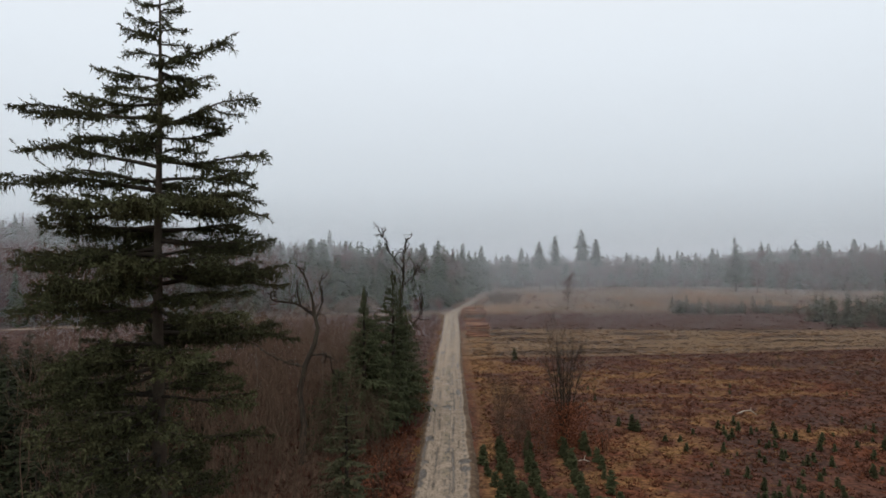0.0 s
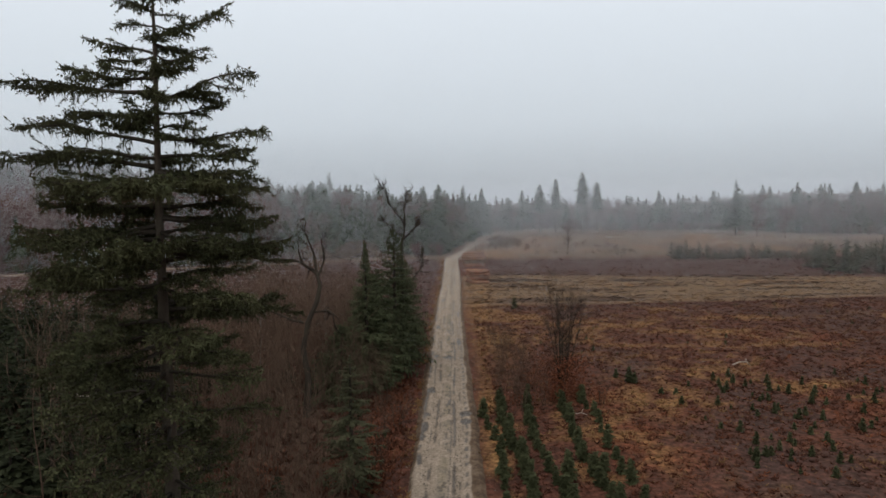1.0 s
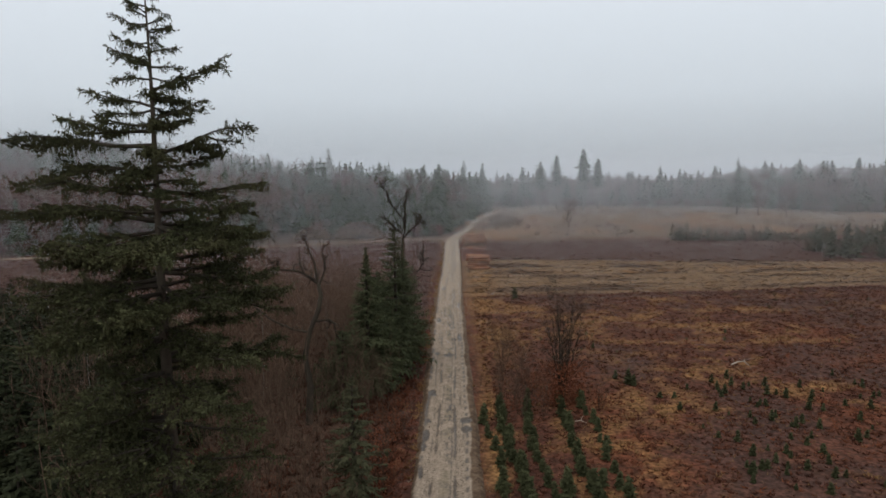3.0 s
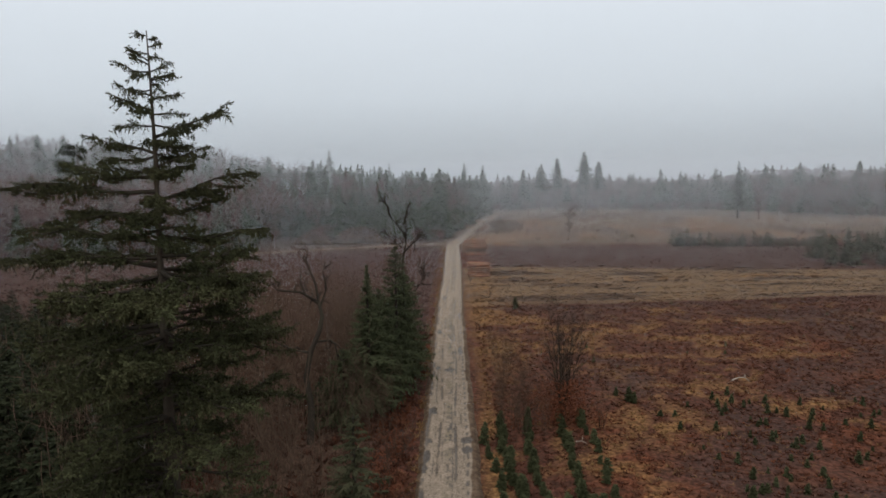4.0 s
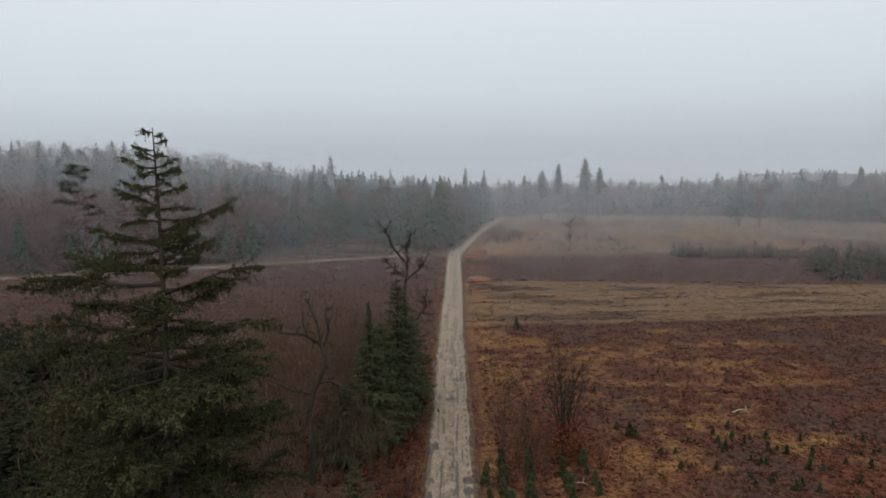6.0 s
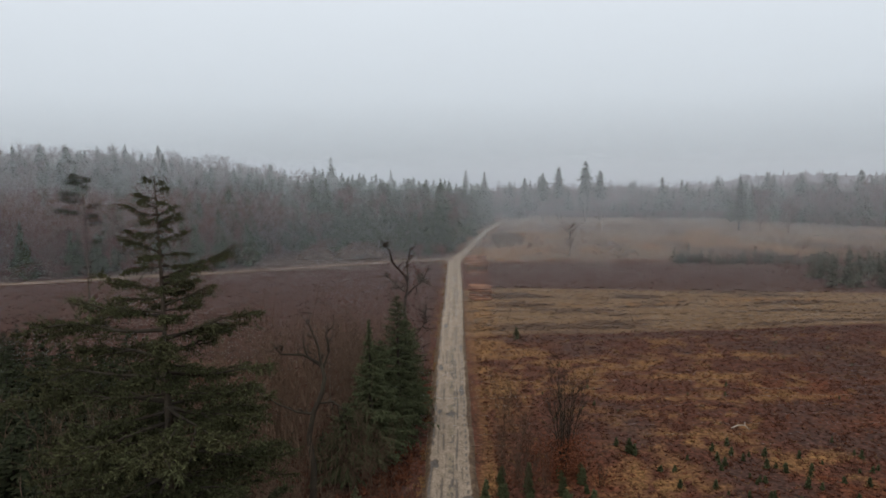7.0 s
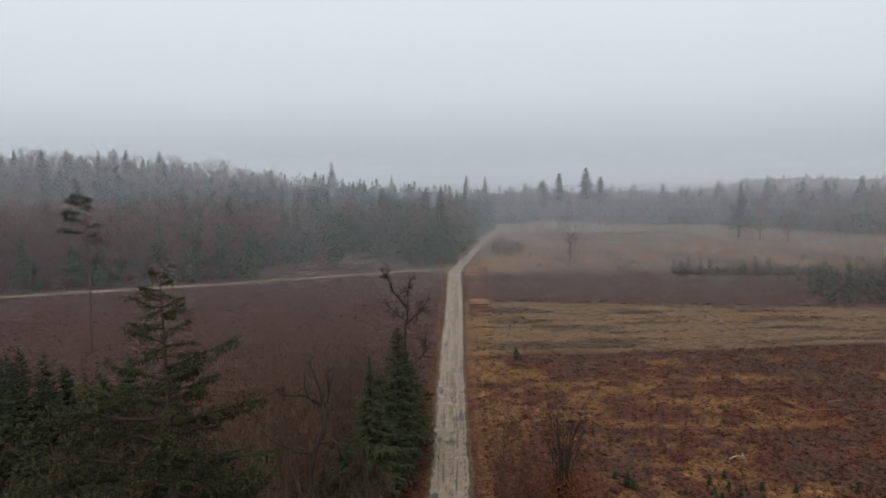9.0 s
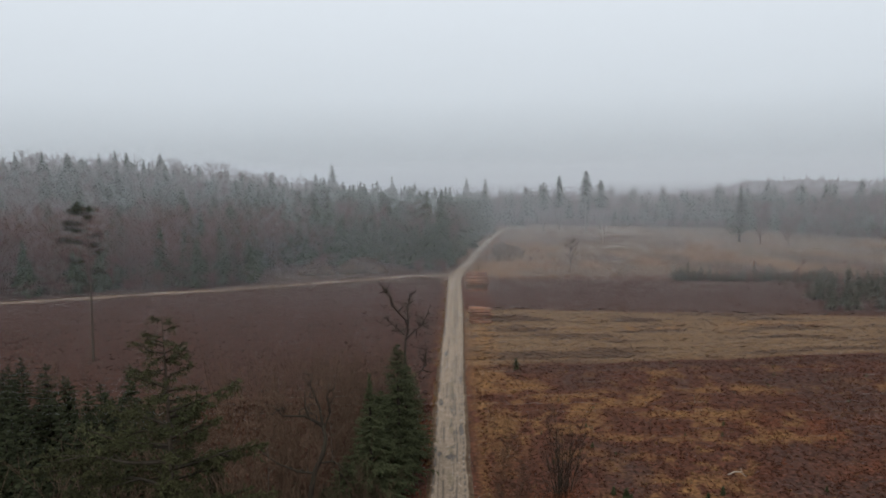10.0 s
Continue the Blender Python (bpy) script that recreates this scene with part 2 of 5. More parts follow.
# ---- shapes ----
def mesh_of(name, verts, tris, mats, index=None, smooth=False):
    """A mesh from arrays of corners and triangles."""
    verts, tris = np.asarray(verts, np.float32).reshape(-1, 3), np.asarray(tris, np.int32).reshape(-1, 3)
    me = bpy.data.meshes.new(name)
    me.vertices.add(len(verts))
    me.vertices.foreach_set("co", verts.ravel())
    me.loops.add(len(tris) * 3)
    me.loops.foreach_set("vertex_index", tris.ravel())
    me.polygons.add(len(tris))
    me.polygons.foreach_set("loop_start", np.arange(0, len(tris) * 3, 3, dtype=np.int32))
    for m in mats if isinstance(mats, (list, tuple)) else [mats]:
        me.materials.append(m)
    if index is not None:
        me.polygons.foreach_set("material_index", np.asarray(index, np.int32))
    if smooth:
        me.polygons.foreach_set("use_smooth", np.ones(len(tris), bool))
    me.update(calc_edges=True)
    me.validate()
    return me


def part(name, shape, mat, parent, label="", smooth=False):
    """Links a shape (corners, triangles) or a ready mesh as one part of a thing."""
    me = shape if isinstance(shape, bpy.types.Mesh) else mesh_of(name, shape[0], shape[1], mat, smooth=smooth)
    ob = new(name, me)
    ob.parent = parent
    if label:
        tagged(ob, label)
    return ob


def thing(name, m, label, category, group="", kind=""):
    ob = new(name)
    ob.empty_display_size = 0.3
    ob.matrix_basis = m
    return tagged(ob, label, category, group, kind)


def joined(shapes):
    v, f, k = [], [], 0
    for a, b in shapes:
        v.append(a), f.append(np.asarray(b) + k)
        k += len(a)
    return (np.concatenate(v), np.concatenate(f)) if v else (np.zeros((0, 3)), np.zeros((0, 3), int))


def tube(points, radii, sides=6, cap=True):
    """A tapered round limb along points."""
    P, R = np.asarray(points, float), np.asarray(radii, float)
    d = np.gradient(P, axis=0)
    d /= np.linalg.norm(d, axis=1)[:, None] + 1e-9
    ref = np.where(np.abs(d[:, 2:3]) > 0.9, [[1.0, 0, 0]], [[0, 0, 1.0]])
    a = np.cross(d, ref)
    a /= np.linalg.norm(a, axis=1)[:, None] + 1e-9
    for i in range(1, len(a)):  # no sudden twist
        if a[i] @ a[i - 1] < 0:
            a[i] = -a[i]
    b = np.cross(d, a)
    q = np.arange(sides) * 2 * math.pi / sides
    V = P[:, None] + R[:, None, None] * (np.cos(q)[None, :, None] * a[:, None] + np.sin(q)[None, :, None] * b[:, None])
    n = len(P)
    i, j = np.meshgrid(np.arange(n - 1), np.arange(sides), indexing="ij")
    p, r = i * sides + j, i * sides + (j + 1) % sides
    F = np.concatenate([np.stack([p, r, r + sides], -1).reshape(-1, 3), np.stack([p, r + sides, p + sides], -1).reshape(-1, 3)])
    V = V.reshape(-1, 3)
    if cap:
        V = np.concatenate([V, P[-1:]])
        c, e = len(V) - 1, (n - 1) * sides
        F = np.concatenate([F, [[e + k, e + (k + 1) % sides, c] for k in range(sides)]])
    return V, F


def blades(p, d, length, width, rng, flat=None):
    """Narrow pointed leaves or needle sprays from p along d; flat: the way their broad side lies."""
    n = len(p)
    d = d / (np.linalg.norm(d, axis=1)[:, None] + 1e-9)
    s = np.cross(d, rng.normal(size=(n, 3)) if flat is None else flat + rng.normal(size=(n, 3)) * 0.35)
    s /= np.linalg.norm(s, axis=1)[:, None] + 1e-9
    w, q = np.broadcast_to(width, n)[:, None] * 0.5, np.broadcast_to(length, n)[:, None]
    mid = p + d * q * 0.35
    V = np.stack([p, mid - s * w, p + d * q, mid + s * w], 1).reshape(-1, 3)
    k = np.arange(n)[:, None] * 4
    return V, np.concatenate([k + [[0, 1, 2]], k + [[0, 2, 3]]])


def spikes(p, d, length, width, rng):
    """Thin single triangles: dry grass, fine twigs."""
    n = len(p)
    d = d / (np.linalg.norm(d, axis=1)[:, None] + 1e-9)
    s = np.cross(d, rng.normal(size=(n, 3)))
    s /= np.linalg.norm(s, axis=1)[:, None] + 1e-9
    w, q = np.broadcast_to(width, n)[:, None] * 0.5, np.broadcast_to(length, n)[:, None]
    V = np.stack([p - s * w, p + s * w, p + d * q], 1).reshape(-1, 3)
    return V, np.arange(n * 3).reshape(-1, 3)


def patchy(x, y, size, seed, octaves=3):
    """Smooth value noise from 0 to 1, arrays in, arrays out."""
    x, y, total, amp, norm = np.asarray(x, float) / size, np.asarray(y, float) / size, 0.0, 1.0, 0.0
    for o in range(octaves):
        table = np.random.default_rng(seed * 31 + o).random((257, 257))
        xi, yi = np.floor(x).astype(int), np.floor(y).astype(int)
        fx, fy = x - xi, y - yi
        fx, fy = fx * fx * (3 - 2 * fx), fy * fy * (3 - 2 * fy)
        g = lambda a, b: table[(xi + a) % 257, (yi + b) % 257]
        total = total + amp * ((g(0, 0) * (1 - fx) + g(1, 0) * fx) * (1 - fy) + (g(0, 1) * (1 - fx) + g(1, 1) * fx) * fy)
        norm += amp
        amp, x, y = amp * 0.5, x * 2.03 + 7.1, y * 2.03 + 3.7
    return total / norm


def ease(v, a=0.0, b=1.0):
    t = np.clip((np.asarray(v, float) - a) / (b - a), 0, 1)
    return t * t * (3 - 2 * t)


# ---- the lie of the land ----
def land(x, y):
    """Height of the ground: flat heath, a wooded rise to the north-west, a low knoll past the fields, a ditch by the track."""
    x, y = np.asarray(x, float), np.asarray(y, float)
    hill = 23 * ease(10 - x, 0, 230) * ease(y, 170, 310) * (1 - ease(y, 370, 520))
    rough = (patchy(x, y, 6, 5) - 0.5) * 0.35 * ease(np.abs(x), 2.2, 6)
    ditch = -0.25 * np.exp(-((np.abs(x) - 2.5) / 0.5) ** 2) * ease(160 - y, 0, 10)
    knoll = 3.6 * np.exp(-(((x - 62) / 42) ** 2 + ((y - 225) / 34) ** 2))
    return hill + rough + ditch + knoll


def track_x(y):
    """Middle of the straight track, which bends to the right past the junction."""
    y = np.asarray(y, float)
    bend = np.interp(y, [0, 160, 168, 182, 217, 257, 310, 330], [0, 0, 0.9, 3.4, 8.4, 14.9, 24, 27])
    return bend + 0.15 * np.sin(y * 0.06) * ease(150 - y, 0, 60)


def side_y(x):
    """Middle of the crossing track that leaves to the west."""
    return np.interp(np.asarray(x, float), [-320, -210, -97, -76, -51, -29, -9.6, 0], [70, 98, 131.5, 137.5, 146.5, 155.0, 163.2, 164.6])


def near_patch(x, y, spots):
    w = np.zeros_like(np.asarray(x, float))
    for cx, cy, rx, ry in spots:
        w = np.maximum(w, np.exp(-(((x - cx) / rx) ** 2 + ((y - cy) / ry) ** 2)))
    return w


def east_edge(x):
    """Where the wood on the far side of the fields begins."""
    return np.interp(x, [10, 40, 75, 125, 150, 185, 260, 420], [322, 336, 316, 300, 250, 236, 226, 200])


def covers(x, y):
    """Weights of the ground covers."""
    wob = (patchy(x, y, 5, 11) - 0.5) * 5
    east = ease(x, 1.5, 2.6)
    mown = east * ease(y + wob * 0.35 - 0.11 * np.maximum(x - 20, 0), 84, 85.3) * ease(121.5 + wob * 0.35 - 0.13 * (x - 7) - y, 0, 1.6) * ease(150 - x, 0, 30)
    strip = ease(x, 6, 9) * ease(y - (121.5 - 0.13 * (x - 7)), -1, 1) * ease(158 + wob - 0.05 * x - y, 0, 3)
    pale = ease(np.abs(x - track_x(y)), 0.5, 2) * ease(x - track_x(y), -8, -6) * ease(y + wob, 156, 164) * ease(350 - y, 0, 25)
    pale = np.maximum(pale, 0.8 * near_patch(x, y, [(-46, 166, 18, 8)]))
    straw = 0.95 * near_patch(x, y, [(19.5, 49.5, 5, 3.2), (15, 43, 3.5, 4), (28, 47, 4, 1.5), (13, 66, 3, 9), (36, 74, 16, 1.8), (20, 71, 9, 3.0), (11, 36, 2.0, 5), (30, 60, 7, 2), (52, 66, 10, 2), (45, 54, 9, 1.3), (5.5, 62, 2.2, 6), (5.2, 82, 2.6, 8), (9, 75, 4, 2.2), (26, 66, 6, 1.6), (14, 56, 4, 1.5)])
    straw = straw * ease(patchy(x, y, 1.5, 21), 0.36, 0.56)
    lane = np.exp(-((x - 2.9) / 0.75) ** 2) * (0.45 + 0.55 * ease(50 - y, 0, 10)) * ease(100 - y, 0, 20) * ease(patchy(x, y, 2.2, 22), 0.25, 0.5)
    scatter = east * ease(patchy(x, y, 1.8, 23), 0.58, 0.70) * ease(patchy(x, y, 9, 24), 0.35, 0.6) * ease(88 - y, 0, 6) * 0.7
    ring = 0.9 * ease(patchy(x, y, 3.0, 25), 0.4, 0.6) * near_patch(x, y, [(4.2, 78, 2.2, 24), (4.6, 96, 2.6, 14), (14, 162, 14, 3), (30, 105, 20, 1.5), (52, 107, 16, 1.6)])
    straw = np.clip(np.maximum.reduce([straw, lane, scatter * (1 - mown), ring]), 0, 1)
    rust = near_patch(x, y, [(8.5, 43, 4.5, 4), (12, 36, 4, 8), (24, 34, 14, 7), (-3.3, 35, 0.9, 4), (50, 45, 16, 8), (42, 62, 12, 4), (30, 40, 9, 6), (36, 52, 7, 3)]) * ease(patchy(x, y, 2.2, 26), 0.32, 0.58)
    open_ground = pale * (1 - mown)
    straw = np.maximum(straw, open_ground * np.maximum(0.4 * ease(patchy(x, y, 13, 27), 0.54, 0.66), 0.6 * near_patch(x, y, [(56, 182, 5, 9), (24, 176, 9, 5)])))
    dark = ease(x, 10, 16) * ease(84 - y, 0, 6) * 0.85 * ease(patchy(x, y, 11, 29), 0.47, 0.6)
    rim = east * ease(x, 3, 5) * np.exp(-((y + wob * 0.35 - 0.11 * np.maximum(x - 20, 0) - 82.3) / 1.8) ** 2)
    dark = np.maximum(dark, 0.9 * rim)
    straw = straw * (1 - 0.75 * dark)
    strip = np.maximum(strip, np.maximum(dark, 0.7 * open_ground * ease(patchy(x, y, 9, 28), 0.52, 0.64)))
    litter = ease(-x, 3, 7) * ease(76 + wob - y, 0, 8)
    wood = ease(-x + track_x(y), 3.5, 6) * ease(y - side_y(np.minimum(x, -1)), 4, 10)
    wood_east = ease(x - track_x(y), 1, 4) * ease(y - east_edge(x), -6, 2)
    beech = np.maximum(wood, wood_east)
    pale = pale * (1 - wood_east)
    rake = mown * ease(patchy(x * 0.10, y * 0.55, 1.1, 95), 0.52, 0.66)
    return {"beech": beech, "mown": mown, "rake": rake, "pale": pale * (1 - wood), "strip": 0.75 * ease(-x, 1.9, 3.2) * (1 - litter), "peat": strip, "rust": rust * (1 - 0.6 * dark), "straw": straw, "litter": litter}


def steps(fine_from, fine_to, fine, grow, low, high):
    """Sheet lines: even in the middle, wider and wider outwards."""
    mid = list(np.arange(fine_from, fine_to + fine, fine))
    s, v = fine, mid[-1]
    while v < high:
        s *= grow
        v += s
        mid.append(v)
    s, v = fine, mid[0]
    while v > low:
        s *= grow
        v -= s
        mid.insert(0, v)
    return np.array(mid)


def sheet(name, X, Y, Z, mat, weights):
    n, m = X.shape
    V = np.stack([X, Y, Z], -1).reshape(-1, 3)
    i, j = np.meshgrid(np.arange(n - 1), np.arange(m - 1), indexing="ij")
    p = i * m + j
    F = np.concatenate([np.stack([p, p + m, p + m + 1], -1).reshape(-1, 3), np.stack([p, p + m + 1, p + 1], -1).reshape(-1, 3)])
    me = mesh_of(name, V, F, mat, smooth=True)
    for k, w in weights.items():
        me.attributes.new(k, "FLOAT", "POINT").data.foreach_set("value", np.ascontiguousarray(w, np.float32).ravel())
    return new(name, me)


gx, gy = steps(-60, 80, 0.85, 1.09, -2600, 2600), steps(18, 128, 0.85, 1.06, -900, 3600)
GX, GY = np.meshgrid(gx, gy, indexing="ij")
under_track = np.exp(-((GX - track_x(GY)) / 1.7) ** 6) * ease(300 - GY, 0, 20) * 0.12
tagged(sheet("ground", GX, GY, land(GX, GY) - under_track, GROUND, covers(GX, GY)), "brown heath of dark heather, rust and straw grass", "ground", kind="structure")

# the straight gravel track and the one that crosses
PUDDLES = [(-1.04, 56.6, 0.30, 0.7), (-1.19, 45.8, 0.32, 0.8), (-1.39, 38.1, 0.22, 1.0), (-1.47, 36.1, 0.2, 0.6), (1.15, 40.4, 0.42, 0.5), (1.14, 38.9, 0.36, 0.5), (-1.30, 40.2, 0.2, 0.5), (0.10, 55.8, 0.6, 0.5),
           (1.1, 62, 0.25, 1.5), (-1.1, 70, 0.3, 1.2), (1.2, 78, 0.2, 1.6), (-0.9, 90, 0.3, 1.2), (-1.5, 33.0, 0.15, 0.8)]
u, ys = np.linspace(-2.0, 2.0, 65), np.concatenate([np.arange(-40, 18, 2.0), np.arange(18, 110, 0.2), np.arange(110, 310, 0.8)])
U, TY = np.meshgrid(u, ys, indexing="ij")
TX = track_x(TY) + U * (1 + 0.10 * (patchy(U * 0 + np.sign(U) * 40, TY, 3.0, 31) - 0.5))
UC = U - np.interp(TY, [25, 29, 37, 55, 103], [-0.38, -0.32, -0.10, 0.0, 0.06])  # distance from the middle of the driven gravel
half = np.interp(TY, [29, 37, 55, 103], [1.50, 1.46, 1.45, 1.54])
rut = np.exp(-((np.abs(UC) - 0.8) / 0.26) ** 2)
chips = ease(patchy(TX, TY * 0.45, 0.17, 34, 2), 0.50, 0.62)
spots = near_patch(TX - track_x(TY), TY, PUDDLES)


def streak(at, wide, seed, low, high):
    """A narrow wet line along the track, broken here and there."""
    return np.exp(-((UC - at - 0.08 * np.sin(TY * 0.21 + seed)) / wide) ** 2) * ease(patchy(TX * 3, TY, 2.6, seed), low, high)


wet = np.clip(1.5 * ease(spots * (0.2 + 1.6 * patchy(TX, TY * 0.6, 0.3, 33)), 0.30, 0.62)
              + 0.75 * chips * np.exp(-((UC - 0.08) / 0.26) ** 2) * ease(patchy(TX * 0, TY, 4, 45), 0.25, 0.5)
              + 0.9 * ease(np.sin(TY * 26) * 0.4 + patchy(TX, TY, 0.4, 39), 0.35, 0.6) * np.exp(-((UC - half + 0.22) / 0.10) ** 2)
              + 0.8 * streak(-0.60, 0.09, 36, 0.40, 0.56) + 0.9 * streak(0.55, 0.09, 46, 0.34, 0.5) + 0.6 * streak(0.30, 0.05, 58, 0.4, 0.55) + 0.5 * streak(-0.30, 0.05, 59, 0.42, 0.56) + 0.6 * streak(-0.95, 0.06, 56, 0.45, 0.6) + 0.6 * streak(0.92, 0.06, 57, 0.45, 0.6)
              + 0.9 * np.exp(-((UC + half - 0.06) / 0.11) ** 2) * ease(patchy(TX, TY, 1.3, 48), 0.45, 0.6)
              + 0.15 * chips * ease(patchy(TX, TY, 1.5, 47), 0.45, 0.7), 0, 1)
verge = ease(np.abs(UC) + 0.28 * (patchy(TX, TY, 0.9, 35) - 0.5) + 0.4 * ease(TY, 165, 185), half - 0.08, half + 0.08)
moss = 0.6 * np.exp(-((UC - 0.05) / 0.30) ** 2) * ease(patchy(TX, TY, 1.6, 37), 0.35, 0.6)
TZ = land(TX, TY) * (0.0 + (TY > 150)) + 0.06 - 0.06 * rut - 0.05 * wet * (1 - verge) + 0.04 * (patchy(TX, TY, 0.4, 38) - 0.5) - 0.22 * ease(np.abs(U), 1.6, 2.0)
tagged(sheet("gravel_track", TX, TY, TZ, GRAVEL, {"wet": wet, "verge": verge, "moss": moss}), "pale rutted gravel forest track with dark puddles", "road", kind="structure")

u2, xs2 = np.linspace(-1.9, 1.9, 13), np.arange(-320, 0.5, 0.9)
U2, SX = np.meshgrid(u2, xs2, indexing="ij")
SY = side_y(SX) + U2 * (1 + 0.25 * (patchy(SX, U2 * 0 + np.sign(U2) * 9, 5, 41) - 0.5))
SZ = land(SX, SY) + 0.10 - 0.2 * ease(np.abs(U2), 1.5, 1.9)
side_verge = np.maximum(ease(np.abs(U2 + 0.3) + 0.6 * (patchy(SX, SY, 2, 42) - 0.5), 0.72, 1.1), 0.6 * ease(patchy(SX, U2 * 2, 6, 44), 0.58, 0.7))
tagged(sheet("side_track", SX, SY, SZ[:, :], GRAVEL, {"wet": 0.9 * ease(patchy(SX, U2 * 2, 4, 43), 0.42, 0.6) * np.exp(-((U2 + 0.3) / 0.6) ** 2), "verge": side_verge, "moss": 0 * SX}), "pale gravel side track along the forest edge", "road", kind="structure")


# ---- trees ----
def conifer(rng, high, spread, bare=0.1, step=0.5, per=5, twigs=6, droop=0.25, lift=0.25, leaf=1.0, sparse=0.0, power=0.85, stem=None, sides=7, spray=1.0):
    """A spruce: tapered trunk and whorls of boughs, each bough a spine with sprays to both sides that hang a little."""
    lean = rng.normal(0, 0.012, 2) * high
    zs = np.linspace(0, 1, 9)
    bend = np.stack([lean[0] * zs ** 2, lean[1] * zs ** 2, zs * high], 1)
    r0 = stem or 0.016 * high + 0.03
    trunk = tube(bend, r0 * (1 - zs) ** 0.9 + 0.012, sides)
    z = np.arange(high * bare, high * 0.975, step)
    z = np.repeat(z, per) + rng.uniform(-0.5, 0.5, len(z) * per) * step
    z = z[(rng.random(len(z)) > sparse) & (z < high * 0.985)]
    n, t = len(z), z / high
    az = rng.uniform(0, 2 * math.pi, n)
    env = (1 - t) ** power * np.clip((t - bare * 0.5) / 0.22 + 0.35, 0, 1)
    L = np.maximum(spread * env * rng.uniform(0.6, 1.12, n), 0.10 + 0.02 * high * (1 - t))
    out = np.stack([np.cos(az), np.sin(az), np.zeros(n)], 1)
    side = np.stack([-np.sin(az), np.cos(az), np.zeros(n)], 1)
    root = np.stack([lean[0] * t ** 2, lean[1] * t ** 2, z], 1)
    u = np.tile(np.linspace(0.2, 1.0, twigs), n)
    k = np.repeat(np.arange(n), twigs)
    lift_k = (lift * (t - 0.35) + rng.normal(0, 0.06, n))[k]
    spine = root[k] + out[k] * (L[k] * u)[:, None]
    spine[:, 2] += L[k] * (lift_k * u - droop * u ** 2 + 0.18 * u ** 3)
    shapes = []
    for s in (-1, 1):
        d = out[k] * (0.55 + 0.3 * rng.random(len(k)))[:, None] + s * side[k] * (0.75 * (1.15 - u))[:, None] + [0, 0, -0.18] + rng.normal(0, 0.16, (len(k), 3))
        q = (0.16 + 0.42 * L[k] * (1.08 - u) ** 0.8) * rng.uniform(0.7, 1.2, len(k)) * (0.9 if twigs > 4 else 1.2) * spray
        shapes.append(blades(spine - out[k] * 0.05, d, q, q * 0.42 * leaf + 0.03, rng, np.tile([0, 0, 1.0], (len(k), 1))))
    hang = rng.random(len(k)) < 0.75
    d = np.tile([0, 0, -1.0], (len(k), 1)) + out[k] * 0.35 + rng.normal(0, 0.25, (len(k), 3))
    q = 0.10 + 0.13 * L[k] * rng.uniform(0.5, 1.2, len(k))
    shapes.append(blades(spine[hang], d[hang], q[hang], q[hang] * 0.5 * leaf, rng))
    tip = spine[twigs - 1::twigs]
    shapes.append(blades(tip - out * 0.2 * L[:, None], out + [0, 0, 0.15], (0.34 * L + 0.06) * spray, 0.12 * L * leaf * spray + 0.03, rng, np.tile([0, 0, 1.0], (n, 1))))
    top = np.tile([lean[0], lean[1], high * 0.96], (6, 1))
    shapes.append(blades(top, np.array([0, 0, 1.0]) + rng.normal(0, 0.35, (6, 3)), 0.06 * high * 0.5, 0.03 + 0.006 * high, rng))
    return trunk, joined(shapes)


def branch_out(rng, start, way, length, radius, depth, store, kink=0.25, split=(2, 4), up=0.15, sides=5, level=0, fine=14):
    """Grows a bare branch and its side branches into store[level]; the last ones are fine twigs."""
    m = 6 if level < 2 else 4
    p, d, pts = np.array(start, float), np.array(way, float), [np.array(start, float)]
    for _ in range(m):
        d = d / np.linalg.norm(d) + rng.normal(0, kink, 3) * 0.5 + np.array([0, 0, up * 0.4])
        d /= np.linalg.norm(d)
        p = p + d * length / m
        pts.append(p)
    pts = np.array(pts)
    rad = np.maximum(radius * (1 - 0.72 * np.linspace(0, 1, m + 1)), 0.004)
    store.setdefault(level, []).append(tube(pts, rad, max(3, sides - level)))
    if depth == 0:
        k = rng.integers(0, m + 1, fine)
        d = (pts[-1] - pts[0]) / length + rng.normal(0, 0.55, (fine, 3)) + [0, 0, up]
        store.setdefault("fine", []).append(spikes(pts[k], d, length * rng.uniform(0.25, 0.6, fine), 0.012 + 0.004 * length, rng))
        return
    for i in range(rng.integers(split[0], split[1] + 1)):
        s = rng.uniform(0.35, 1.0) if i else 1.0
        f = s * m
        j = min(int(f), m - 1)
        at = pts[j] + (pts[j + 1] - pts[j]) * (f - j)
        axis = (pts[j + 1] - pts[j]) / (np.linalg.norm(pts[j + 1] - pts[j]) + 1e-9)
        w = rng.normal(size=3)
        w -= axis * (w @ axis)
        w /= np.linalg.norm(w) + 1e-9
        branch_out(rng, at, axis * rng.uniform(0.5, 0.9) + w * rng.uniform(0.5, 0.9) + [0, 0, up], length * rng.uniform(0.45, 0.72), max(radius * (1 - 0.7 * s) * 0.75, 0.006), depth - 1, store, kink, split, up, sides, level + 1, fine)


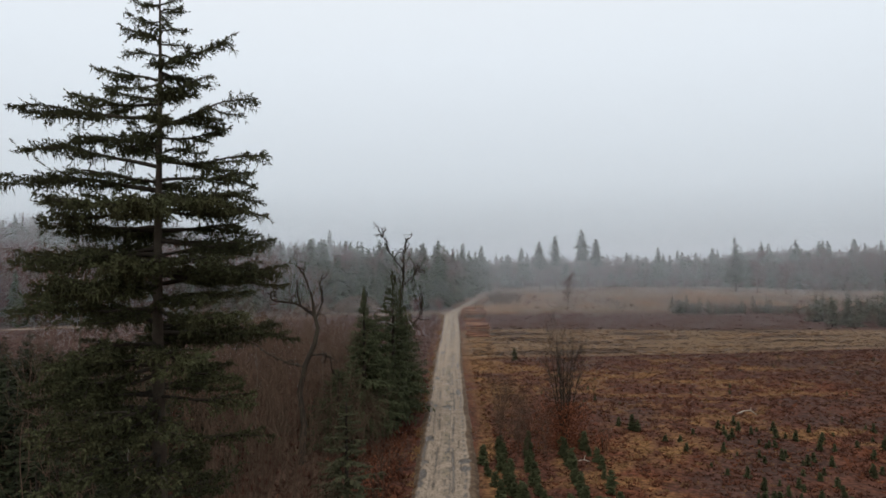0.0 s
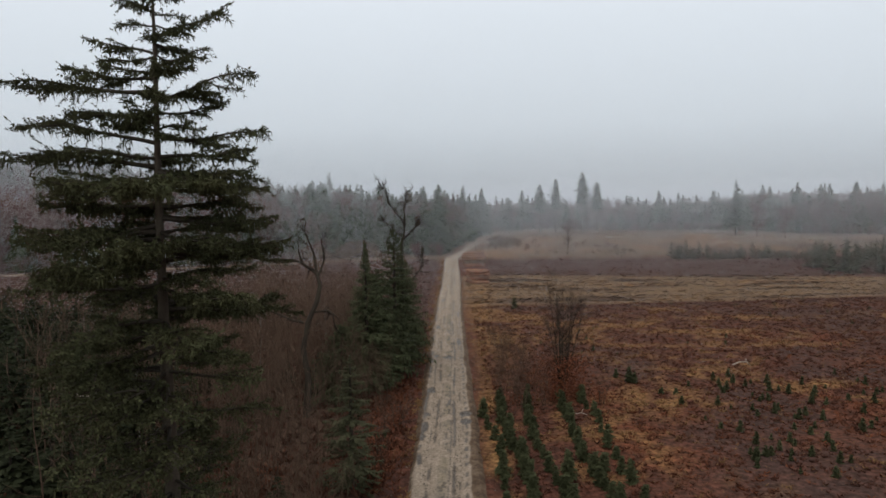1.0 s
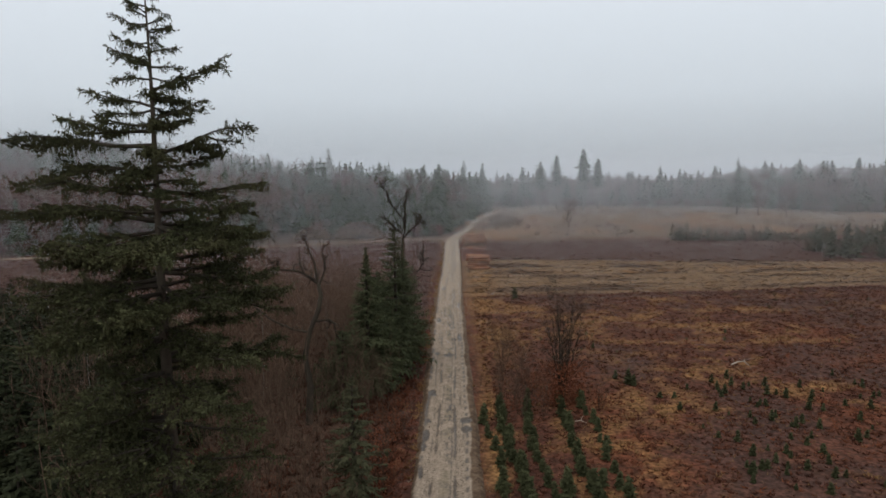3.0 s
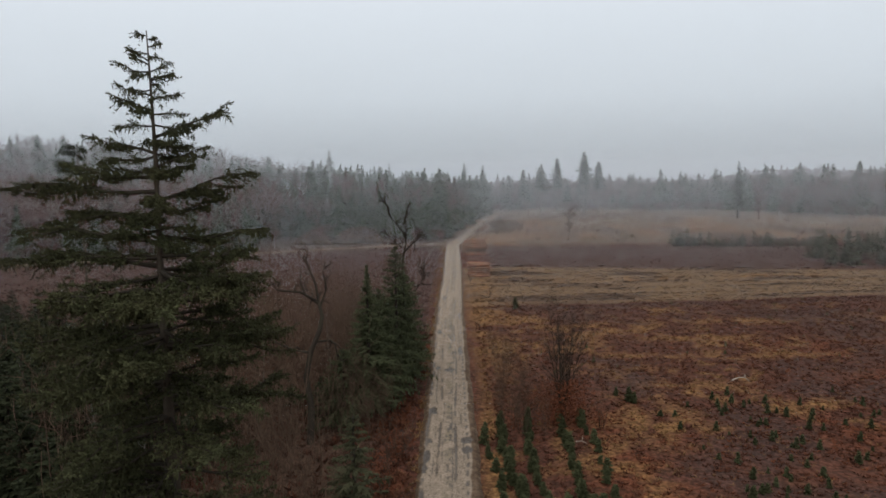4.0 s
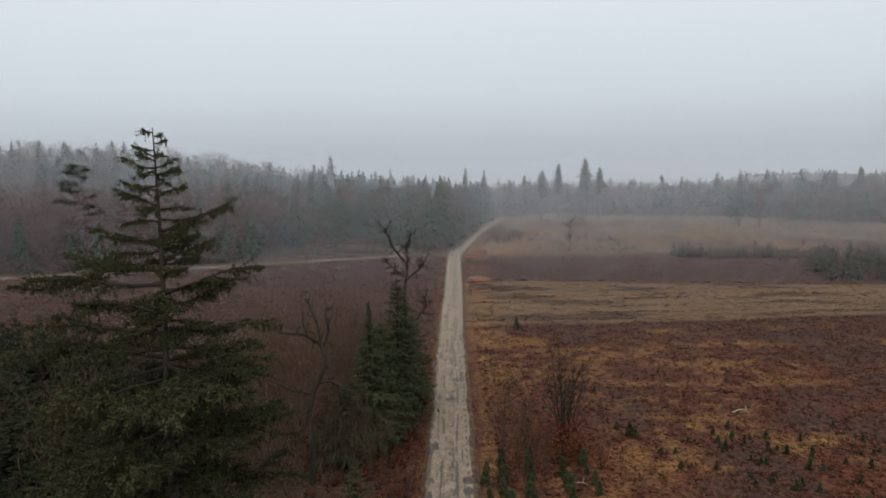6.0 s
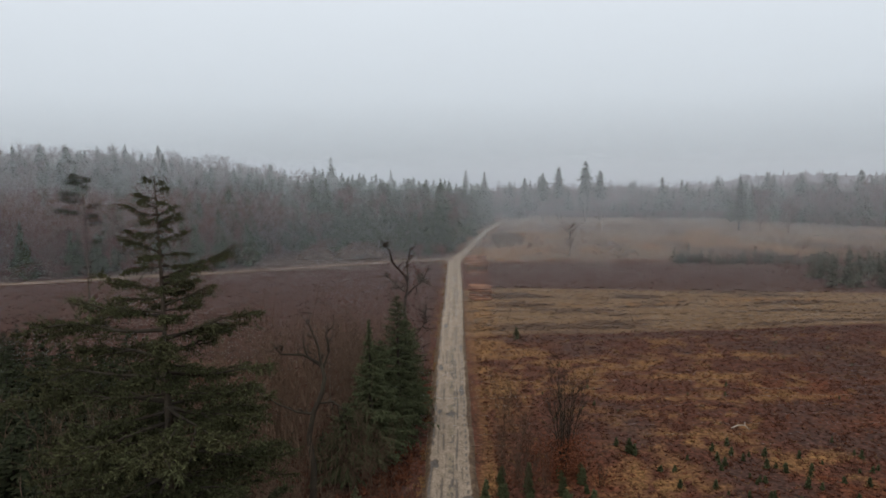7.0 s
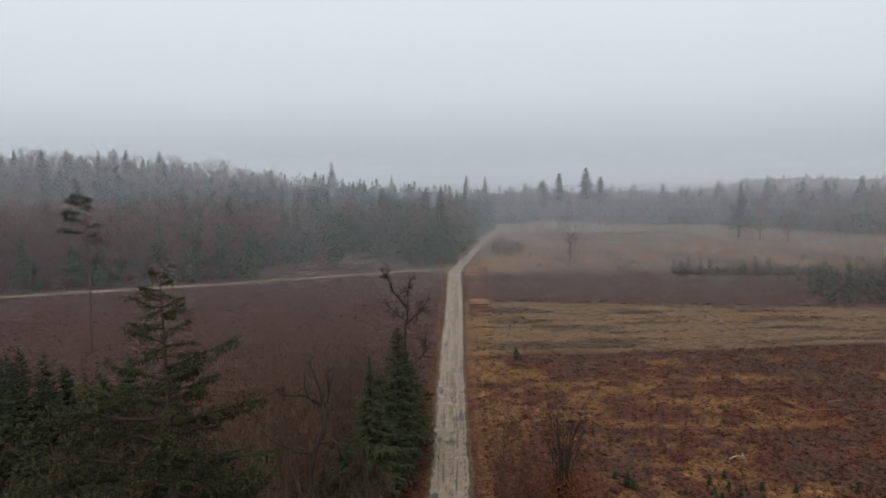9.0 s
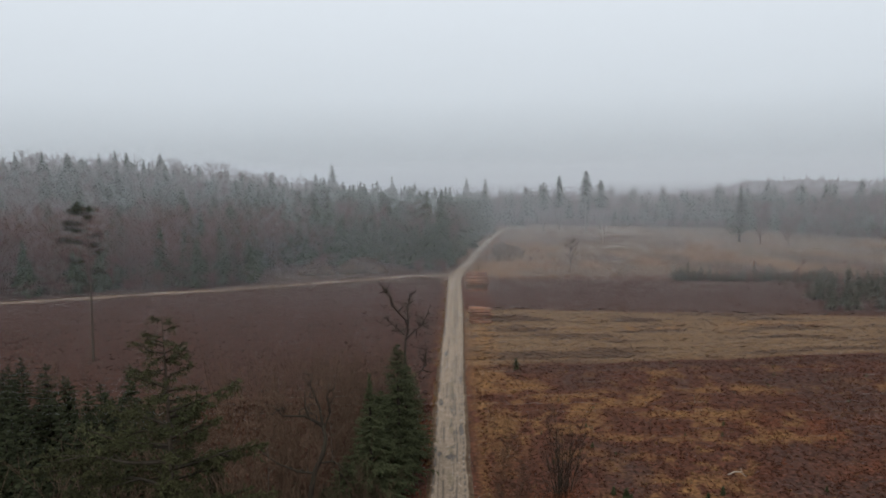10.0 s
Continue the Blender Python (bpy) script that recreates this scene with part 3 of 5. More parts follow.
def bare_tree(rng, high, crown_from=0.35, limbs=7, reach=0.35, depth=1, stem=None, kink=0.22, up=0.35, fine=12, split=(2, 3), sides=6, curve=0.03):
    """A leafless broadleaf tree: trunk, limbs with their branches, fine twigs. Returns trunk, list of limbs."""
    m = 9
    zs = np.linspace(0, 1, m)
    sway = np.cumsum(rng.normal(0, curve * high / m * 2.2, (m, 2)), 0)
    sway -= sway[0]
    pts = np.column_stack([sway, zs * high])
    r0 = stem or 0.012 * high + 0.02
    rad = r0 * (1 - 0.9 * zs) + 0.006
    trunk = tube(pts, rad, sides)
    out = []
    for i in range(limbs):
        s = crown_from + (0.97 - crown_from) * (i + rng.random() * 0.8) / limbs
        f = s * (m - 1)
        j = min(int(f), m - 2)
        at = pts[j] + (pts[j + 1] - pts[j]) * (f - j)
        a = rng.uniform(0, 2 * math.pi)
        store = {}
        branch_out(rng, at, (math.cos(a), math.sin(a), up + rng.uniform(-0.1, 0.3)), high * reach * (1.15 - 0.75 * s) * rng.uniform(0.8, 1.2), r0 * (1 - 0.85 * s) * 0.55, depth, store, kink, split, up * 0.6, 4, 0, fine)
        out.append(joined([q for v in store.values() for q in v]))
    return trunk, out


def skirt_conifer(rng, high, spread, bare=0.08, whorls=15, points=8, power=0.8):
    """A far conifer: many ragged hanging boughs of uneven length, whorl over whorl, round an uneven core."""
    zs = np.linspace(0, 1, 5)
    trunk = tube(np.column_stack([0 * zs, 0 * zs, zs * high * 0.97]), (0.012 * high + 0.05) * (1 - zs) + 0.02, 5)
    t = np.repeat(bare + (0.985 - bare) * np.arange(whorls * 2) / (whorls * 2), points)
    n = len(t)
    t = t + rng.uniform(-0.5, 0.5, n) / whorls
    t = np.clip(t, bare, 0.985)
    fade = (1 - t) ** power * (0.55 + 0.45 * np.clip((t - bare) / 0.15 + 0.3, 0, 1))
    side = 1 + 0.22 * np.sin(np.arange(n) * 0.01 + rng.uniform(0, 6))
    r = (spread * fade * rng.uniform(0.55, 1.15, n) + 0.25) * side
    a = rng.uniform(0, 6.28, n)
    out = np.column_stack([np.cos(a), np.sin(a), rng.uniform(-0.75, -0.15, n)])
    p = np.column_stack([0 * a, 0 * a, t * high + 0.25 * r])
    boughs = blades(p, out, r * 1.1, 0.5 * r + 0.25, rng, np.tile([0.0, 0, 1], (n, 1)))
    top = np.tile([0, 0, high * 0.92], (6, 1))
    k = 44
    tc = bare + (0.9 - bare) * rng.random(k)
    rc = spread * (1 - tc) ** power * 0.75 + 0.15
    ac = rng.uniform(0, 6.28, k)
    core = blades(np.column_stack([0 * ac, 0 * ac, tc * high + 0.6 * rc]), np.column_stack([np.cos(ac), np.sin(ac), rng.uniform(-1.6, -0.8, k)]), rc * 1.3, rc * 0.9 + 0.2, rng)
    return trunk, joined([boughs, core, spikes(top, np.array([0, 0, 1.0]) + rng.normal(0, 0.22, (6, 3)), high * 0.08, 0.3, rng)])


def misty_bare(rng, high, spread, primaries=26, twigs=185):
    """A far leafless tree: trunk, rising branches and a cloud of fine twigs."""
    zs = np.linspace(0, 1, 6)
    trunk = tube(np.column_stack([rng.normal(0, 0.15, 6), rng.normal(0, 0.15, 6), zs * high * 0.9]), (0.005 * high + 0.03) * (1 - zs) + 0.02, 4)
    t = 0.12 + 0.81 * rng.random(primaries) ** 0.8
    a = rng.uniform(0, 6.28, primaries)
    d = np.column_stack([np.cos(a), np.sin(a), rng.uniform(0.5, 1.2, primaries)])
    d /= np.linalg.norm(d, axis=1)[:, None]
    L = spread * (1.25 - 0.8 * np.abs(t - 0.5) * 1.4) * rng.uniform(0.6, 1.15, primaries)
    root = np.column_stack([0 * t, 0 * t, t * high * 0.93])
    shapes = [trunk, spikes(root, d, L, 0.05 + 0.007 * high, rng)]
    k = rng.integers(0, primaries, twigs)
    u = rng.uniform(0.3, 1.0, twigs)
    p = root[k] + d[k] * (L[k] * u)[:, None]
    dd = d[k] + rng.normal(0, 0.6, (twigs, 3)) + [0, 0, 0.35]
    shapes.append(spikes(p, dd, L[k] * rng.uniform(0.3, 0.75, twigs), 0.05 + 0.007 * high, rng))
    return joined(shapes)


def plant(shape, m):
    """A shape moved to the pose m."""
    v = np.asarray(shape[0])
    a = np.array(m)
    return v @ a[:3, :3].T + a[:3, 3], shape[1]


def spin(x, y, z, turn, size):
    return pose(x, y, z, 0, 0, turn) @ Matrix.Diagonal((size, size, size, 1))


def ground_at(x, y):
    return float(land(np.array([x]), np.array([y]))[0])


def spruce_thing(name, rng, x, y, high, spread, label, mat=SPRUCE, group="", category="tree", sink=0.0, bark=BARK, solid=True, **how):
    trunk, crown = conifer(rng, high, spread, **how)
    if solid and mat in (FAR_GREEN, EDGE_GREEN):
        crown = joined([crown, skirt_conifer(rng, high, spread * 0.8, how.get("bare", 0.1), int(high * 0.7), 3, how.get("power", 0.8))[1]])
    ob = thing(name, pose(x, y, ground_at(x, y) - sink), label, category, group)
    part("trunk", trunk, bark, ob, smooth=True)
    part("crown", crown, mat, ob)
    return ob


def bare_thing(name, rng, x, y, high, label, bark=OAK_BARK, group="", **how):
    trunk, limbs = bare_tree(rng, high, **how)
    ob = thing(name, pose(x, y, ground_at(x, y) - 0.05), label, "tree", group)
    part("trunk", trunk, bark, ob, smooth=True)
    part("twig_crown", joined(limbs), bark, ob)["kind"] = "stuff"
    return ob


# ---- the tall old spruce beside the track ----
def old_spruce(x, y, high):
    rng = np.random.default_rng(7)
    ob = thing("old_spruce", pose(x, y, ground_at(x, y) - 0.1), "tall dark old spruce with drooping mossy boughs and gaps", "tree")
    zs = np.linspace(0, 1, 24)
    wig = np.column_stack([0.05 * np.sin(zs * 9) * zs, 0.05 * np.cos(zs * 7) * zs, zs * high])
    part("trunk", tube(wig, 0.27 * (1 - zs) ** 1.0 + 0.014, 10), SPRUCE_BARK, ob, "grey-brown scaly trunk", smooth=True)
    # foot height, bearing (0: east), length, rise of the tip
    given = [(21.6, 175, 0.25, 0.08), (21.5, 30, 0.16, 0.05), (21.3, 5, 0.30, 0.1), (21.1, 185, 0.42, 0.1), (20.6, 180, 0.95, 0.3), (20.6, 10, 0.55, 0.25), (20.4, 355, 0.62, 0.1),
             (20.1, 200, 0.5, 0.0), (19.5, 178, 1.2, 0.5), (19.4, 20, 0.8, 0.0), (18.75, 8, 2.1, 0.95), (18.8, 340, 1.0, 0.3), (18.3, 175, 2.0, 0.45), (17.9, 12, 1.55, 0.55),
             (17.6, 172, 3.1, 0.45), (17.7, 200, 1.4, 0.2), (17.2, 184, 3.75, 0.4), (16.9, 352, 2.75, 0.9), (16.6, 30, 1.8, 0.4), (16.3, 165, 2.9, 0.3), (15.9, 5, 3.05, 0.25),
             (15.7, 186, 3.85, 0.5), (15.3, 350, 2.95, 0.1), (15.0, 178, 4.6, 0.3), (14.4, 20, 2.6, 0.1), (13.5, 8, 3.3, -0.1), (13.3, 182, 4.6, -0.1), (12.6, 355, 2.7, -0.1)]
    z = 20.9
    while z > 2.6:
        for _ in range(3 if z > 15 else 6):
            a = rng.uniform(0, 360)
            env = min(0.35 + (high - z) * 0.42, 3.7) * (1.0 if z > 9 else 0.35 + 0.072 * z)
            if z > 15:  # fill towards and away from the given boughs' plane
                a = rng.choice([75, 105, 255, 285, 150, 210, 40, 310]) + rng.uniform(-25, 25)
                env *= 0.8
            given.append((z + rng.uniform(-0.2, 0.2), a, env * rng.uniform(0.65, 1.08), rng.uniform(-0.25, 0.3) * (1 if z > 14 else -0.8)))
        z -= 0.55 if z > 12 else 0.62
    for foot, a, L, rise in given:
        a, L = radians(a + rng.uniform(-9, 9)), L * rng.uniform(0.94, 1.04)
        out, side = np.array([math.cos(a), math.sin(a), 0]), np.array([-math.sin(a), math.cos(a), 0])
        u = np.linspace(0, 1, 12)
        sag = L * (rng.uniform(-0.08, 0.05) * np.sin(u * math.pi) + 0.032 * np.sin(u * 8 + rng.uniform(0, 6)) * u) + rise * (0.85 * u + 0.15 * u ** 3)
        spine = out * (L * u)[:, None] + [0, 0, foot] + np.outer(sag, [0, 0, 1]) + np.outer(0.06 * L * np.sin(u * 5 + rng.uniform(0, 6)) * u, side)
        spine[:, :2] += wig[min(int(foot / high * 23), 23), :2]
        wood, needles, arms = [], [], [(spine, L, out, side, 0.16)]
        for k in range(0 if L < 1.0 else 2 if L < 2.6 else 3):  # forks of the bough
            j, turn = rng.integers(3, 8), radians(rng.choice([-1, 1]) * rng.uniform(22, 48))
            o2 = out * math.cos(turn) + side * math.sin(turn)
            s2 = np.array([-o2[1], o2[0], 0])
            L2 = L * rng.uniform(0.30, 0.48)
            arms.append((spine[j] + o2 * (L2 * u)[:, None] + np.outer(L2 * (rng.uniform(-0.22, 0.16) * u + rng.uniform(-0.1, 0.1) * np.sin(u * math.pi)), [0, 0, 1]), L2, o2, s2, 0.05))
        for spine, L, out, side, first in arms:
            wood.append(tube(spine, (0.012 + 0.014 * L) * (1 - u) + 0.008, 5))
            count, fat, thick = int(5 + (9.0 if foot > 9 else 6) * L), 0.7 + 0.3 * min(1.0, L / 2), 1.0 if foot > 9 else 1.5
            wave, phase = rng.uniform(7, 15), rng.uniform(0, 6)
            for s in (-1, 1):
                for i in range(count):
                    w = first + (1 - first) * (i + rng.random()) / count
                    clump = math.sin(w * wave + phase + 0.6 * s)
                    if rng.random() < 0.05 + 0.2 * (w < 0.3) + 0.55 * (clump < -0.5):
                        continue
                    f = w * 11
                    j = min(int(f), 10)
                    at = spine[j] + (spine[j + 1] - spine[j]) * (f - j)
                    q = (0.16 + 0.21 * L * (1.12 - w) ** 0.8 * min(1, w * 2.4)) * rng.uniform(0.5, 1.25) * (1 + 0.3 * clump)
                    d = out * rng.uniform(0.3, 1.0) + s * side * rng.uniform(0.3, 0.9) + [0, 0, rng.uniform(-0.45, 0.38)]
                    d /= np.linalg.norm(d)
                    m = max(3, int(q / (0.042 if foot > 9 else 0.075)))
                    v = np.linspace(0.05, 1, m)
                    curl = rng.uniform(-0.4, 0.25)
                    line = at + d * (q * v)[:, None] + np.outer(curl * q * v ** 2, [0, 0, 1])
                    wood.append(spikes(at[None], d[None], np.array([q]), 0.014, rng))
                    for o in range(2):  # needles all round the twig
                        dd = d * 0.7 + rng.normal(0, 0.6, (m, 3))
                        needles.append(blades(line, dd, rng.uniform(0.06, 0.135, m) * fat, rng.uniform(0.034, 0.055, m) * fat * thick, rng))
                    if rng.random() < 0.45:  # thin twigs that hang
                        h = max(2, m // 2)
                        dd = np.tile([0, 0, -1.0], (h, 1)) + rng.normal(0, 0.22, (h, 3))
                        needles.append(blades(line[rng.integers(0, m, h)], dd, rng.uniform(0.08, 0.16 + 0.07 * min(L, 3.5), h), rng.uniform(0.022, 0.04, h) * thick, rng))
            dd = np.tile(out, (10, 1)) + rng.normal(0, 0.5, (10, 3)) + [0, 0, 0.15]
            needles.append(blades(np.repeat(spine[-2:], 5, 0), dd, 0.16 * fat, 0.05, rng))
        b = part("bough", joined(wood), BARK, ob)
        part("foliage", joined(needles), SPRUCE, b)
    return ob


old_spruce(-8.06, 18.47, 21.75)

# ---- spruces and broadleaf trees beside the track ----
R = np.random.default_rng
for seed, x, y, h, w, p, words in [(11, -5.9, 46.0, 11.2, 4.0, 1.2, "dense dark green spruce beside the gravel track"), (12, -4.3, 51.5, 12.0, 3.6, 0.75, "dense green spruce grown round a bare oak"),
                                   (13, -7.4, 43.5, 5.6, 3.2, 0.7, "lower dark spruce in front of taller ones"), (15, -5.3, 48.8, 9.0, 3.6, 0.7, "dense dark green spruce beside the gravel track"),
                                   (16, -3.9, 55.0, 9.2, 3.0, 0.6, "dense green spruce grown round a bare oak")]:
    spruce_thing("roadside_spruce", R(seed), x, y, h, w, words, SITKA, "spruces beside the track", bare=0.02, step=0.2, per=10, twigs=15, leaf=0.6, lift=0.5, power=p, spray=0.55, droop=0.2, sparse=0.5 if seed == 12 else 0.15)
spruce_thing("young_spruce", R(14), -4.4, 29.3, 6.75, 2.6, "young sage-green spruce with an open pointed top", SAGE, bare=0.05, step=0.36, per=6, twigs=14, leaf=0.7, lift=0.6, power=0.85, spray=0.7)
for i, (x, y, h, w) in enumerate([(-16.5, 27, 5.6, 2.3), (-12.5, 16.5, 5.2, 2.2), (-18.5, 21, 6.2, 2.6), (-22, 31, 6.4, 2.6), (-10.4, 25, 4.2, 1.9), (-6.3, 23.5, 3.4, 1.6), (-25, 24, 5.6, 2.6)]):
    spruce_thing("young_spruce", R(50 + i), x, y, h, w, "young dark green spruce in bare scrub", YOUNG_PINE, "young spruces in the scrub", bare=0.03, step=0.32, per=6, twigs=7, leaf=0.9, lift=0.4, power=0.85, spray=0.75)


low = [ob for ob in scene.objects if ob.name.startswith("young_spruce.00") and ob.parent is None]
rng = R(57)
for i in range(80):
    x, y = rng.uniform(-34, -6.5), 13 + 38 * rng.random() ** 1.2
    if math.hypot(x + 8, y - 18.5) < 1.5 or (x > -9 and y > 27):
        continue
    copy_thing(low[rng.integers(0, len(low))], spin(x, y, ground_at(x, y) - 0.05, rng.uniform(0, 360), rng.uniform(0.4, 0.85) * (1.0 if x < -11 else 0.7)))


def forked_oak():
    """Half-dead oak: bare upper limbs that fork above the spruces."""
    rng = R(21)
    ob = thing("forked_oak", pose(-4.1, 58.0, 0), "bare forked oak with crooked upper limbs", "tree")
    part("trunk", tube([(0, 0, -0.1), (0.1, 0, 3), (0, 0.2, 6), (-0.15, 0.3, 9), (-0.05, 0.3, 10.4)], [0.27, 0.22, 0.17, 0.13, 0.115], 9), OAK_BARK, ob, smooth=True)
    for line, r in (([(-0.05, 0.3, 10.3), (0.1, 0.4, 11.4), (0.0, 0.3, 12.6), (0.35, 0.1, 13.8), (0.55, 0.0, 15.0)], 0.15),
                    ([(0.0, 0.3, 12.3), (-0.5, 0.1, 13.0), (-1.1, -0.4, 13.9), (-1.3, -0.8, 14.8), (-1.75, -1.2, 15.5)], 0.12),
                    ([(-0.1, 0.3, 10.4), (0.7, 0.2, 11.3), (1.5, 0.0, 12.0), (2.1, -0.3, 12.8), (2.5, -0.5, 13.9)], 0.13),
                    ([(-0.1, 0.3, 10.9), (-0.9, 0.5, 11.6), (-1.7, 0.6, 12.2), (-2.3, 0.5, 13.2)], 0.09),
                    ([(0.0, 0.2, 6.2), (1.2, 0.0, 7.3), (1.9, -0.3, 8.2), (1.7, -0.4, 9.6)], 0.08)):
        pts, q, store = np.array(line, float), len(line), {}
        store[0] = [tube(pts + np.concatenate([[[0, 0, 0]], rng.normal(0, 0.13, (q - 1, 3))]), np.linspace(r * 0.75, 0.025, q), 6)]
        for k in range(9):
            j = rng.integers(max(1, q - 3), q)
            d = (pts[j] - pts[j - 1])
            d = d / np.linalg.norm(d) + rng.normal(0, 0.55, 3) + [0, 0, 0.2]
            branch_out(rng, pts[j - 1] + (pts[j] - pts[j - 1]) * rng.random(), d, rng.uniform(0.6, 1.4), 0.075, 1, store, 1.0, (2, 4), 0.12, 5, 1, 4)
        part("limb", joined([s for v in store.values() for s in v]), OAK_BARK, ob)
    return ob


def crooked_oak():
    """Lower crooked oak whose limbs reach out to one side."""
    rng = R(22)
    ob = thing("crooked_oak", pose(-9.1, 40.0, 0), "crooked bare oak with twisted limbs in scrub", "tree")
    part("trunk", tube([(0, 0, -0.1), (0.2, 0, 2.5), (-0.1, 0.1, 4.5), (0.3, 0, 6.3), (0.9, 0, 7.6), (1.1, 0.1, 8.6), (0.9, 0.1, 9.5)], [0.25, 0.21, 0.18, 0.16, 0.15, 0.13, 0.11], 8), OAK_BARK, ob, smooth=True)
    for line, r in (([(0.9, 0.1, 9.4), (0.3, 0, 10.2), (-0.1, -0.2, 11.0), (-0.25, -0.3, 11.9)], 0.09),
                    ([(0.8, 0, 9.6), (-0.3, -0.3, 10.2), (-1.3, -0.7, 10.6), (-2.1, -1.1, 11.3)], 0.09),
                    ([(0.9, 0.1, 9.5), (0.6, 0.2, 10.7), (0.1, 0.2, 12.0), (0.2, 0.2, 13.0)], 0.08),
                    ([(1.0, 0.1, 9.2), (1.4, 0.2, 10.3), (1.3, 0.2, 11.3), (1.5, 0.2, 12.0)], 0.06),
                    ([(0.2, 0, 6.2), (-0.8, -0.3, 6.6), (-2.0, -0.5, 7.2), (-2.9, -0.6, 7.9)], 0.08),
                    ([(0.6, 0, 6.9), (1.5, 0, 7.1), (1.9, 0.2, 6.6), (2.0, 0.3, 5.6)], 0.06)):
        pts, q, store = np.array(line, float), len(line), {}
        store[0] = [tube(pts + np.concatenate([[[0, 0, 0]], rng.normal(0, 0.13, (q - 1, 3))]), np.linspace(r * 1.1, 0.028, q), 6)]
        for k in range(5):
            j = rng.integers(1, q)
            d = (pts[j] - pts[j - 1])
            d = d / np.linalg.norm(d) + rng.normal(0, 0.6, 3) + [0, 0, 0.15]
            branch_out(rng, pts[j - 1] + (pts[j] - pts[j - 1]) * rng.random(), d, rng.uniform(0.5, 1.2), 0.06, 1, store, 1.0, (1, 3), 0.05, 5, 1, 4)
        part("limb", joined([s for v in store.values() for s in v]), OAK_BARK, ob)
    return ob


forked_oak()
crooked_oak()


def leaf_litter(rng, spots, n, size, low, high):
    """Clinging dead leaves in a bush."""
    k = rng.integers(0, len(spots), n)
    c = np.array(spots)[k]
    p = np.column_stack([c[:, 0] + rng.normal(0, 1, n) * c[:, 2] * 0.5, c[:, 1] + rng.normal(0, 1, n) * c[:, 2] * 0.5, rng.uniform(low, high, n) ** 1.0])
    return blades(p, rng.normal(size=(n, 3)), rng.uniform(0.5, 1, n) * size, size * 0.6, rng)


def many_stemmed(x, y, high, stems, rng, label):
    """Several thin stems from one stool, fine upright twigs, dead leaves low down."""
    ob = thing("coppiced_beech", pose(x, y, ground_at(x, y) - 0.05), label, "tree")
    for i in range(stems):
        a, s = i * 2.4 + rng.uniform(-0.4, 0.4), rng.uniform(0.75, 1.0)
        fan = rng.uniform(0.03, 0.27)
        u = np.linspace(0, 1, 8)
        away = fan * high * s * (0.35 * u + 0.65 * u ** 1.6)
        line = np.column_stack([(0.10 + away) * math.cos(a), (0.10 + away) * math.sin(a), u * high * s]) + np.cumsum(rng.normal(0, 0.03, (8, 3)), 0)
        shapes = [tube(line, 0.045 * (1 - u) + 0.008, 5)]
        n = 24
        k = rng.integers(1, 7, n)
        p = line[k] + (line[k + 1] - line[k]) * rng.random((n, 1))
        way = (line[k + 1] - line[k]) / np.linalg.norm(line[k + 1] - line[k], axis=1)[:, None]
        turn = rng.normal(0, 0.55, (n, 3))
        reach = rng.uniform(0.5, 1.0, n) * (2.4 - 0.22 * k)
        for j in range(n):
            d = way[j] + turn[j]
            d /= np.linalg.norm(d)
            mid = p[j] + d * reach[j] * 0.5
            tip = mid + (d + [0, 0, 0.35]) * reach[j] * 0.5
            shapes.append(tube(np.array([p[j], mid, tip]), [0.018, 0.012, 0.006], 3))
            at = np.array([p[j], mid, tip])[rng.integers(0, 3, 7)] + d * rng.uniform(0, 0.3, (7, 1))
            shapes.append(spikes(at, d + rng.normal(0, 0.35, (7, 3)) + [0, 0, 0.25], rng.uniform(0.3, 0.8, 7), 0.015, rng))
        part("stem", joined(shapes), OAK_BARK, ob)
    part("dead_leaves", leaf_litter(rng, [(0, 0, 1.0), (0, 0, 1.5), (-0.9, -0.3, 1.2), (0.8, 0.3, 1.1)], 4200, 0.17, 0.1, 3.0), RUST_LEAF, ob, "rust-brown clinging leaves")
    return ob


many_stemmed(8.15, 43.6, 9.3, 10, R(31), "bare multi-stemmed beech with rust leaves at its foot")


def rust_bush(x, y, size, rng):
    ob = thing("rusty_bush", pose(x, y, ground_at(x, y) - 0.03), "low bush with rust-brown winter leaves beside the track", "bush", "rusty bushes")
    store = {}
    for i in range(9):
        a = rng.uniform(0, 2 * math.pi)
        branch_out(rng, (0.3 * math.cos(a), 0.3 * math.sin(a), 0), (0.5 * math.cos(a), 0.5 * math.sin(a), 1), size * rng.uniform(0.8, 1.2), 0.025, 1, store, 0.2, (2, 3), 0.3, 4, 0, 8)
    part("twig_mass", joined([q for v in store.values() for q in v]), TWIG, ob)
    part("dead_leaves", leaf_litter(rng, [(0, 0, size * 0.7)], 420, 0.13, 0.15, size * 0.95), RUST_LEAF, ob)


for i, (x, y, s) in enumerate([(-3.6, 33.5, 1.9), (-4.0, 36.0, 1.7), (-3.2, 38.5, 1.5), (-8.6, 29.5, 1.6), (-3.6, 30.8, 1.4), (10.6, 42.5, 1.2), (6.4, 46.5, 1.3)]):
    rust_bush(x, y, s, R(300 + i))

